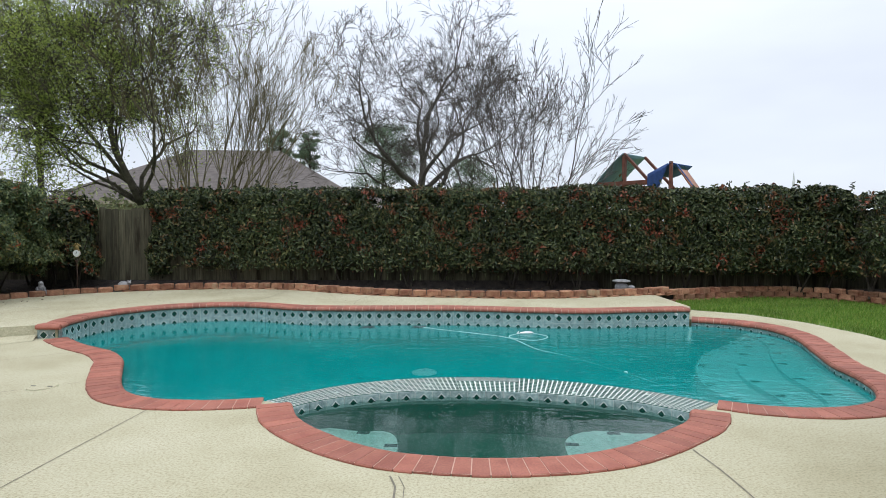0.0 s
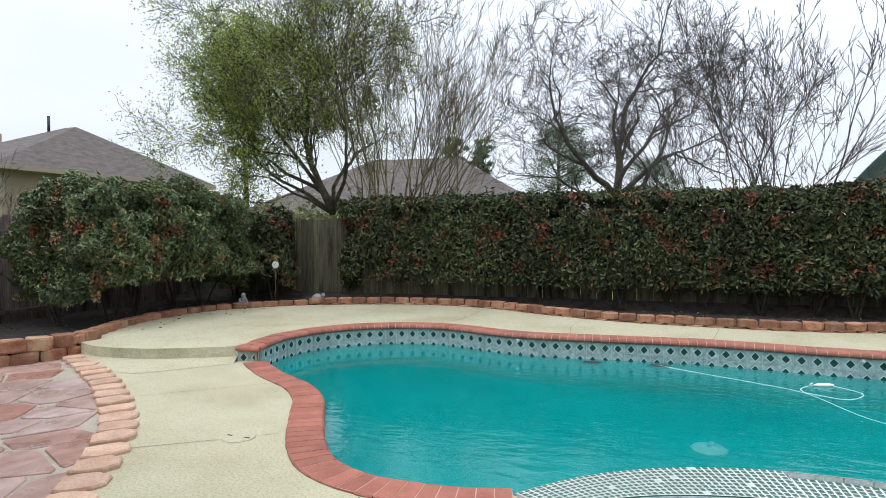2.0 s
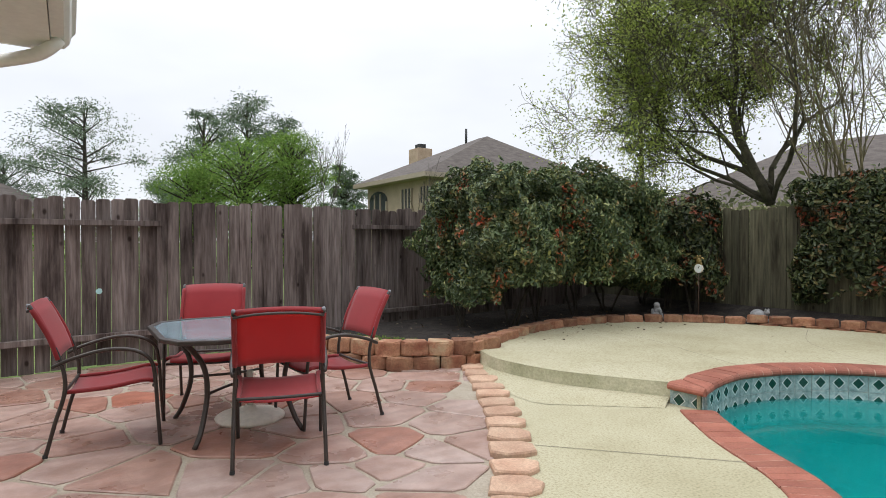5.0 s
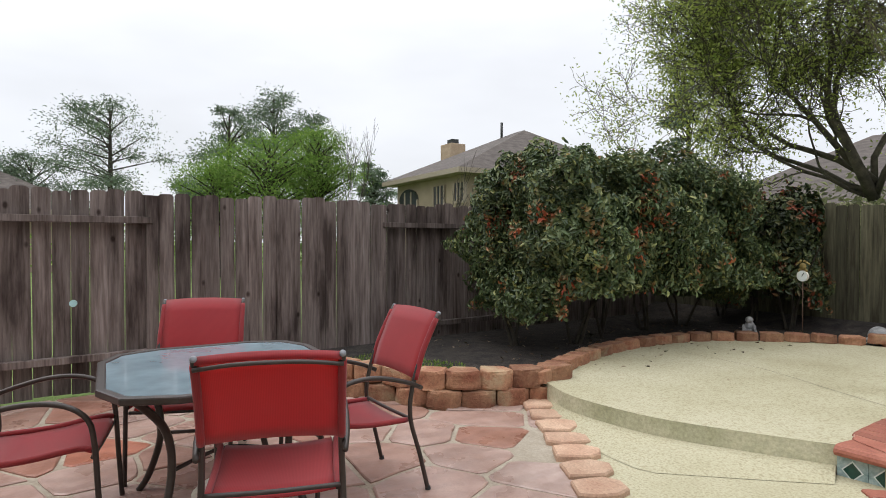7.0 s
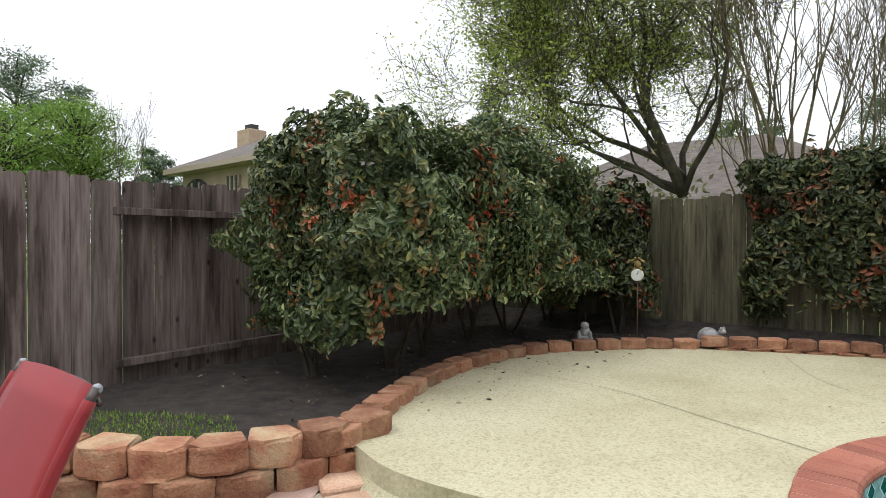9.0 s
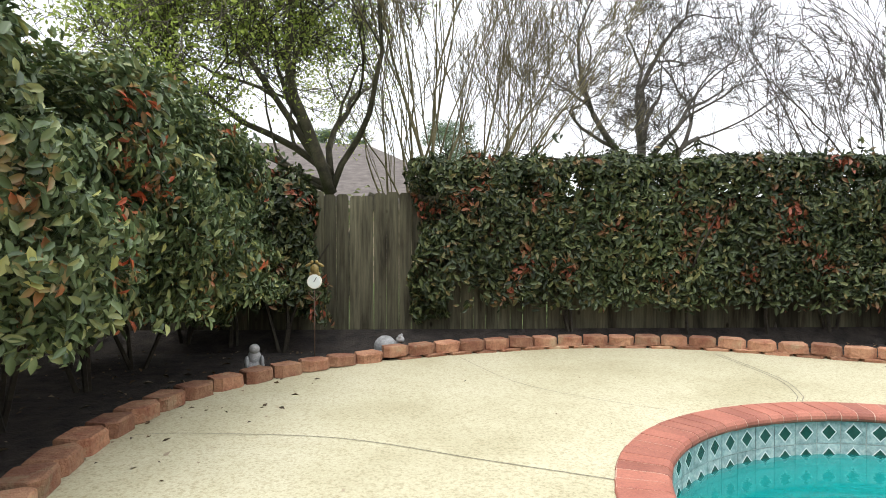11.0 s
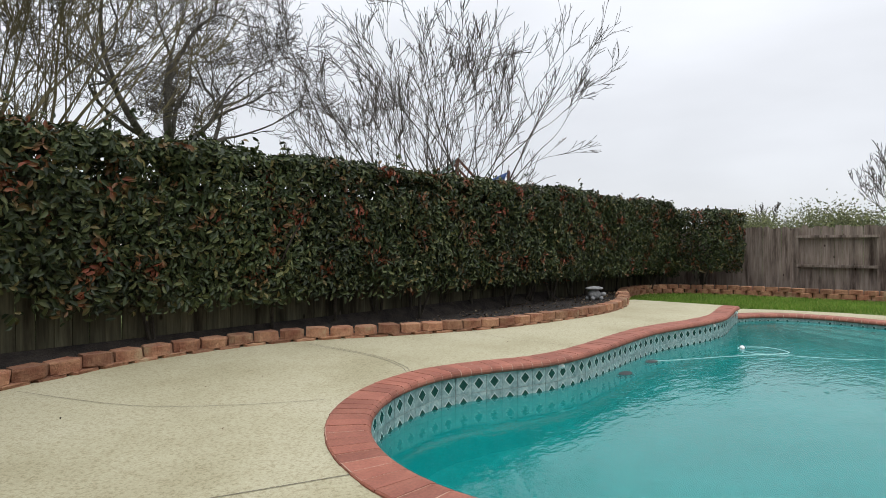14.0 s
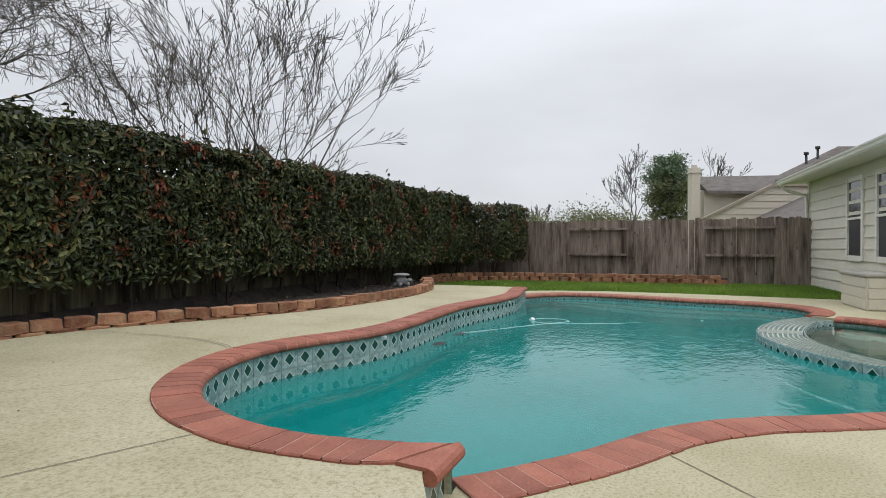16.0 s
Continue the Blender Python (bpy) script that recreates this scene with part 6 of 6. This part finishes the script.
hip_house("low house with brown roof beyond the fence", pose(-42, -1.5, 0), 12, 9, 2.8, 5.2, 2.5)
hip_house("low house roof far beyond the fence", pose(-38, 22.0, 0), 9, 7, 2.4, 3.6, 2.0)

# pale two-storey neighbour beyond the far fence; local +x runs along its face
M_BEIGE = plain("beige_siding_paint", (0.52, 0.47, 0.39), 0.6, var=0.05, scale=6)
M_GREYSH = grainy("grey_shingle", (0.095, 0.084, 0.076), (0.165, 0.148, 0.135), 3, 22, 0.95, 0.6, stretch=(1, 1, 4))
nb = empty("house", pose(19.3, 7.3, 0, 0, 0, -64.8))
tagged(nb, "cream sided two-storey neighbour house with grey roof", "house")
bm = bmesh.new()
box(bm, 0.5, 0.5, -0.1, 5.5, 2.0, 3.3)
part("wall", bm, M_BEIGE, nb)
link_mesh("roof", [(0.45, 0.1, 3.25), (5.8, 0.1, 3.25), (5.8, 1.6, 4.1), (0.5, 1.6, 4.0), (5.8, 2.6, 3.6), (0.6, 2.6, 3.6), (0.45, 0.1, 3.13), (5.8, 0.1, 3.13)],
          [(0, 1, 2, 3), (3, 2, 4, 5), (6, 7, 1, 0), (0, 3, 5)], M_GREYSH, nb)
bm = bmesh.new()
box(bm, -0.08, 0.4, -0.1, 0.30, 0.8, 4.25, 0.02)
box(bm, -0.12, 0.36, 4.02, 0.34, 0.84, 4.10, 0.01)
box(bm, 0.02, 0.5, 4.25, 0.20, 0.7, 4.38, 0.01)
part("chimney", bm, M_BEIGE, nb)
link_mesh("gable_wall", [(-0.4, -1.0, -0.1), (6.5, -1.0, -0.1), (6.5, -1.0, 3.3), (2.5, -1.0, 3.3), (-0.4, -1.0, 1.9), (-0.4, -0.5, -0.1), (6.5, -0.5, -0.1), (6.5, -0.5, 3.3), (2.5, -0.5, 3.3), (-0.4, -0.5, 1.9)],
          [(0, 1, 2, 3, 4), (9, 8, 7, 6, 5), (0, 4, 9, 5), (4, 3, 8, 9), (3, 2, 7, 8)], M_BEIGE, nb)
v, f = tube([(-0.6, -1.06, 1.84), (2.5, -1.06, 3.36), (6.6, -1.06, 3.36)], 0.07, 4)
link_mesh("rake_trim", v, f, M_TANTRIM, nb)
for k in range(11):
    bm = bmesh.new()
    z = 0.3 + k * 0.27
    box(bm, max(-0.4, -0.4 + (z - 1.9) * 2.07), -1.02, z, 6.5, -1.0, z + 0.012)
    part("siding_lap", bm, M_TANTRIM, nb)
link_mesh("upper_roof", [(3.6, -0.3, 3.55), (9.5, -0.3, 3.55), (9.5, 1.6, 5.35), (6.9, 1.6, 5.35), (3.9, 1.6, 3.9), (3.6, -0.3, 3.42), (9.5, -0.3, 3.42)],
          [(0, 1, 2, 3), (0, 3, 4), (5, 6, 1, 0)], M_GREYSH, nb)
for x, z in ((5.25, 4.35), (5.75, 4.6)):
    pipe("roof_vent", [(x, 1.2, z - 0.3), (x, 1.2, z + 0.55)], 0.05, M_DARK, nb)
    pipe("vent_cap", [(x, 1.2, z + 0.56), (x, 1.2, z + 0.68)], 0.10, M_DARK, nb)
# low gable roof between the two houses
lr = empty("house", pose(15.5, 5.4, 0, 0, 0, -64.8))
tagged(lr, "low grey shingle roof of a neighbour house behind the fence", "house")
link_mesh("roof", [(0.9, -0.3, 1.62), (5.5, -0.3, 3.55), (5.5, 3.5, 3.75), (1.4, 3.5, 1.9), (0.9, -0.3, 1.50), (5.5, -0.3, 3.42)], [(0, 1, 2, 3), (4, 5, 1, 0)], M_GREYSH, lr)
link_mesh("wall", [(1.6, 0.1, -0.1), (5.5, 0.1, -0.1), (5.5, 0.1, 3.4), (1.6, 0.1, 1.8)], [(0, 1, 2, 3)], M_BEIGE, lr)
dish = empty("satellite_dish", pose(22.0, 5.0, 2.9, 60, 0, -60))
tagged(dish, "dark satellite dish on the neighbour roof", "satellite dish")
link_mesh("dish", *lathe([(0.0, 0.0), (0.15, 0.015), (0.28, 0.06), (0.30, 0.08), (0.15, 0.03), (0.0, 0.015)]), M_DARK, dish, smooth=True)
pipe("mast", [(0, 0, 0.0), (0, -0.35, -0.35)], 0.03, M_DARK, dish)

# own house: a sided wing on the right, plain walls behind, a roof corner over the patio
own = empty("house", Matrix.Translation((0.1, 0.38, 0)) @ Matrix.Translation((9.3, 4.15, 0)) @ Matrix.Rotation(radians(7.3), 4, "Z") @ Matrix.Translation((-9.3, -4.15, 0)))
tagged(own, "cream lap-sided one-storey house with white trim and gutter", "house")
EAVE, WY, WX = 2.52, 4.15, 2.95
bm = bmesh.new()
box(bm, WX, -6, -0.1, 9.3, WY - 0.03, EAVE)
box(bm, -7.4, -6, -0.1, WX, -2.9, EAVE)
part("wall", bm, M_SIDING, own)
for k in range(11):
    z = 0.02 + k * 0.22
    n0 = [(WX, WY - 0.012, z + 0.226), (9.3, WY - 0.012, z + 0.226), (9.3, WY + 0.012, z), (WX, WY + 0.012, z),
          (WX, WY - 0.03, z + 0.226), (9.3, WY - 0.03, z + 0.226), (9.3, WY - 0.03, z), (WX, WY - 0.03, z)]
    link_mesh("siding_board", n0, [(0, 1, 2, 3), (3, 2, 6, 7), (1, 5, 6, 2), (0, 3, 7, 4), (4, 5, 1, 0)], M_SIDING, own)
bm = bmesh.new()
box(bm, 9.2, WY - 0.03, 0.0, 9.32, WY + 0.03, EAVE, 0.004)
part("corner_board", bm, M_TRIM, own)
vs = [(WX - 0.05, WY + 0.5, EAVE + 0.05), (9.75, WY + 0.5, EAVE + 0.05), (9.75, -6, EAVE + 0.05), (WX - 0.05, -6, EAVE + 0.05), (5.4, 0.5, 4.2), (7.6, 0.5, 4.2), (7.6, -6, 4.2), (5.4, -6, 4.2)]
link_mesh("roof", vs, [(0, 1, 5, 4), (1, 2, 6, 5), (3, 0, 4, 7), (4, 5, 6, 7)], M_SHINGLE, own)
vs = [(WX - 0.05, WY + 0.5, EAVE - 0.02), (9.75, WY + 0.5, EAVE - 0.02), (9.75, WY - 0.02, EAVE - 0.02), (WX - 0.05, WY - 0.02, EAVE - 0.02)]
link_mesh("soffit", vs, [(0, 3, 2, 1)], M_TRIM, own)


def gutter(a, b, z, parent):
    """An open gutter with a curved front along a to b; its front lies to the left."""
    d = (Vector(b) - Vector(a)).normalized()
    s = Vector((-d.y, d.x))
    prof = [(0.0, 0.06), (0.0, -0.06), (0.06, -0.06), (0.085, -0.03), (0.095, 0.01), (0.115, 0.035), (0.118, 0.06), (0.10, 0.06)]
    vs = []
    for p in (Vector(a), Vector(b)):
        vs += [(p.x + s.x * u, p.y + s.y * u, z + w) for u, w in prof]
    n = len(prof)
    fs = [(i, i + 1, n + i + 1, n + i) for i in range(n - 1)] + [tuple(range(n)), tuple(range(2 * n - 1, n - 1, -1))]
    return link_mesh("gutter", vs, fs, M_TRIM, parent)


gutter((WX - 0.05, WY + 0.5), (9.75, WY + 0.5), EAVE + 0.0, own)
pipe("downspout", [(9.55, WY + 0.56, EAVE - 0.05), (9.52, WY + 0.4, EAVE - 0.2), (9.30, WY + 0.12, EAVE - 0.34), (9.24, WY + 0.07, EAVE - 0.5), (9.24, WY + 0.07, 0.25),
                   (9.24, WY + 0.12, 0.08), (9.24, WY + 0.3, 0.05)], 0.04, M_TRIM, own, 4)


def sash_window(x0, x1, z0, z1):
    bm = bmesh.new()
    box(bm, x0, WY - 0.02, z0, x1, WY + 0.005, z1)
    th = part("window", bm, M_PANE, own)
    bm = bmesh.new()
    for a, b in ((x0 - 0.09, x0), (x1, x1 + 0.09)):
        box(bm, a, WY - 0.02, z0 - 0.09, b, WY + 0.04, z1 + 0.09, 0.004)
    for a, b in ((z0 - 0.11, z0), (z1, z1 + 0.09), ((z0 + z1) / 2 - 0.025, (z0 + z1) / 2 + 0.025)):
        box(bm, x0, WY - 0.02, a, x1, WY + 0.036, b, 0.004)
    part("window_frame", bm, M_TRIM, th)
    bm = bmesh.new()
    box(bm, x0 + 0.02, WY + 0.006, z0 + 0.01, x1 - 0.02, WY + 0.012, (z0 + z1) / 2 - 0.03)
    part("insect_screen", bm, M_SCREEN, th)


sash_window(5.85, 6.56, 0.78, 2.2)
sash_window(4.3, 5.1, 0.78, 2.2)

# wing of the house whose eave ends over the patio
pr = empty("house")
tagged(pr, "cream house wing with soffit, gutter and downspout beside the patio", "house")
EX, EY, EZ = -6.23, 3.20, 2.44
bm = bmesh.new()
box(bm, -5.9, -6, -0.1, -3.75, 2.25, EZ)
part("wall", bm, M_SIDING, pr)
vs = [(EX, EY, EZ + 0.14), (-3.4, EY, EZ + 0.14), (-3.4, -6, EZ + 0.14), (EX, -6, EZ + 0.14), (-4.8, 1.9, 3.0), (-4.8, -6, 3.0)]
link_mesh("roof", vs, [(0, 4, 1), (1, 4, 5, 2), (0, 3, 5, 4)], M_SHINGLE, pr)
for y0, y1 in ((2.25, EY - 0.255), (EY - 0.25, EY)):
    bm = bmesh.new()
    box(bm, EX, y0, EZ - 0.02, -3.4, y1, EZ)
    part("soffit", bm, M_TRIM, pr)
bm = bmesh.new()
box(bm, EX - 0.02, EY, EZ - 0.02, -3.4, EY + 0.02, EZ + 0.14)
box(bm, EX - 0.02, -6, EZ - 0.02, EX, EY, EZ + 0.14)
part("fascia", bm, M_TRIM, pr)
gutter((EX - 0.02, EY + 0.025), (-3.4, EY + 0.025), EZ + 0.06, pr)
pipe("downspout", [(EX + 0.16, EY + 0.06, EZ + 0.0), (EX + 0.15, EY + 0.02, EZ - 0.05), (EX + 0.06, EY - 0.08, EZ - 0.09), (EX - 0.25, EY - 0.38, EZ - 0.10), (EX - 0.1, 2.45, EZ - 0.2), (EX + 0.25, 2.29, EZ - 0.4), (EX + 0.36, 2.29, 0.15)],
     0.036, M_TRIM, pr, 10)

# storage box beside the house
M_BOXP = plain("cream_resin_panel", (0.58, 0.54, 0.44), 0.55, var=0.05)
sb = empty("storage_box", pose(4.03, 4.36, 0.0, 0, 0, 6))
tagged(sb, "cream resin deck storage box with grey lid", "storage box")
bm = bmesh.new()
box(bm, -0.60, -0.22, 0.0, 0.60, 0.22, 0.50, 0.015)
part("body", bm, M_BOXP, sb)
for z in (0.02, 0.18, 0.34):
    bm = bmesh.new()
    box(bm, -0.58, 0.215, z, 0.58, 0.23, z + 0.145, 0.006)
    part("panel", bm, M_BOXP, sb)
    bm = bmesh.new()
    box(bm, -0.612, -0.20, z, -0.598, 0.20, z + 0.145, 0.006)
    part("panel", bm, M_BOXP, sb)
bm = bmesh.new()
box(bm, -0.63, -0.25, 0.50, 0.63, 0.25, 0.56, 0.02)
part("lid", bm, plain("grey_lid_plastic", (0.36, 0.34, 0.30), 0.5), sb)

# ---- play set and steeple beyond the hedge ----
M_PLAYWOOD = grainy("red_brown_play_wood", (0.10, 0.035, 0.022), (0.18, 0.07, 0.045), 6, 40, 0.8, 0.3)
M_BLUE = plain("blue_canvas", (0.03, 0.07, 0.22), 0.7, var=0.15)
M_BLUEL = plain("faded_blue_green_canvas", (0.16, 0.26, 0.28), 0.7, var=0.15)
M_SLIDE = plain("yellow_slide", (0.28, 0.11, 0.045), 0.5)
ps = empty("play_set", pose(4.60, 17.25, 0, 0, 0, -42) @ Matrix.Diagonal((0.93, 0.93, 0.93, 1)))
tagged(ps, "wooden play set with blue canvas roof and yellow slide", "play set")
for x in (-0.95, 0.75):
    for y in (-0.6, 0.6):
        bm = bmesh.new()
        box(bm, x - 0.05, y - 0.05, -0.1, x + 0.05, y + 0.05, 2.95 if x < 0 else 2.95, 0.006)
        part("post", bm, M_PLAYWOOD, ps)
bm = bmesh.new()
box(bm, -0.15, -0.65, 2.6, -0.05, -0.55, 3.72, 0.006)
part("post", bm, M_PLAYWOOD, ps)
for z in (2.45, 2.62, 2.79):
    bm = bmesh.new()
    box(bm, -1.0, -0.66, z, 0.8, -0.62, z + 0.14, 0.005)
    part("rail_board", bm, M_PLAYWOOD, ps)
bm = bmesh.new()
box(bm, -1.0, -0.6, 1.5, 0.8, 0.6, 1.56)
part("platform", bm, M_PLAYWOOD, ps)


def canvas(name, a, b, c, d, material, sag):
    """A hanging cloth between two edges a-b and d-c."""
    vs, fs, n = [], [], 8
    A, B, C2, D = map(Vector, (a, b, c, d))
    for i in range(n + 1):
        f = i / n
        p, q = A.lerp(D, f), B.lerp(C2, f)
        dip = Vector((0, 0, -sag * 4 * f * (1 - f)))
        vs += [tuple(p + dip), tuple(q + dip)]
    fs = [(2 * i, 2 * i + 1, 2 * i + 3, 2 * i + 2) for i in range(n)]
    o = link_mesh(name, vs, fs, material, ps, smooth=True)
    s = o.modifiers.new("thick", "SOLIDIFY")
    s.thickness = 0.02
    return o


canvas("roof_canvas", (-0.1, -0.7, 3.75), (-0.1, 0.7, 3.75), (-1.15, 0.7, 2.75), (-1.15, -0.7, 2.75), M_BLUEL, -0.06)
for y in (-0.62, 0.62):
    v, f = tube([(-0.1, y, 3.74), (0.85, y, 2.72)], 0.05, 4)
    link_mesh("rafter", v, f, M_PLAYWOOD, ps)
canvas("side_canvas", (0.75, -0.7, 3.05), (0.75, 0.7, 3.05), (1.35, 0.7, 3.35), (1.35, -0.7, 3.35), M_BLUE, 0.05)
canvas("side_canvas", (0.70, -0.72, 3.08), (1.3, -0.72, 3.35), (0.9, -0.72, 2.3), (0.68, -0.72, 2.3), M_BLUE, 0.0)
bm = bmesh.new()
box(bm, 1.30, -0.68, -0.1, 1.38, -0.6, 3.4, 0.005)
part("post", bm, M_PLAYWOOD, ps)
canvas("slide", (1.38, -0.3, 3.2), (1.38, 0.25, 3.2), (2.5, 0.25, 1.6), (2.5, -0.3, 1.6), M_SLIDE, 0.0)
canvas("slide_side", (1.36, -0.35, 3.32), (1.36, -0.3, 3.32), (2.55, -0.3, 1.72), (2.55, -0.35, 1.72), M_BLUE, 0.0)

sp = empty("steeple", pose(110.5, 224, 0))
tagged(sp, "pale grey church steeple on the horizon", "steeple")
bm = bmesh.new()
bmesh.ops.create_cone(bm, cap_ends=True, segments=8, radius1=1.3, radius2=0.03, depth=14, matrix=Matrix.Translation((0, 0, 16)))
part("spire", bm, plain("pale_spire", (0.5, 0.5, 0.5), 0.6), sp)
bm = bmesh.new()
box(bm, -1.4, -1.4, -0.1, 1.4, 1.4, 9.2)
part("tower", bm, M_TRIM, sp)
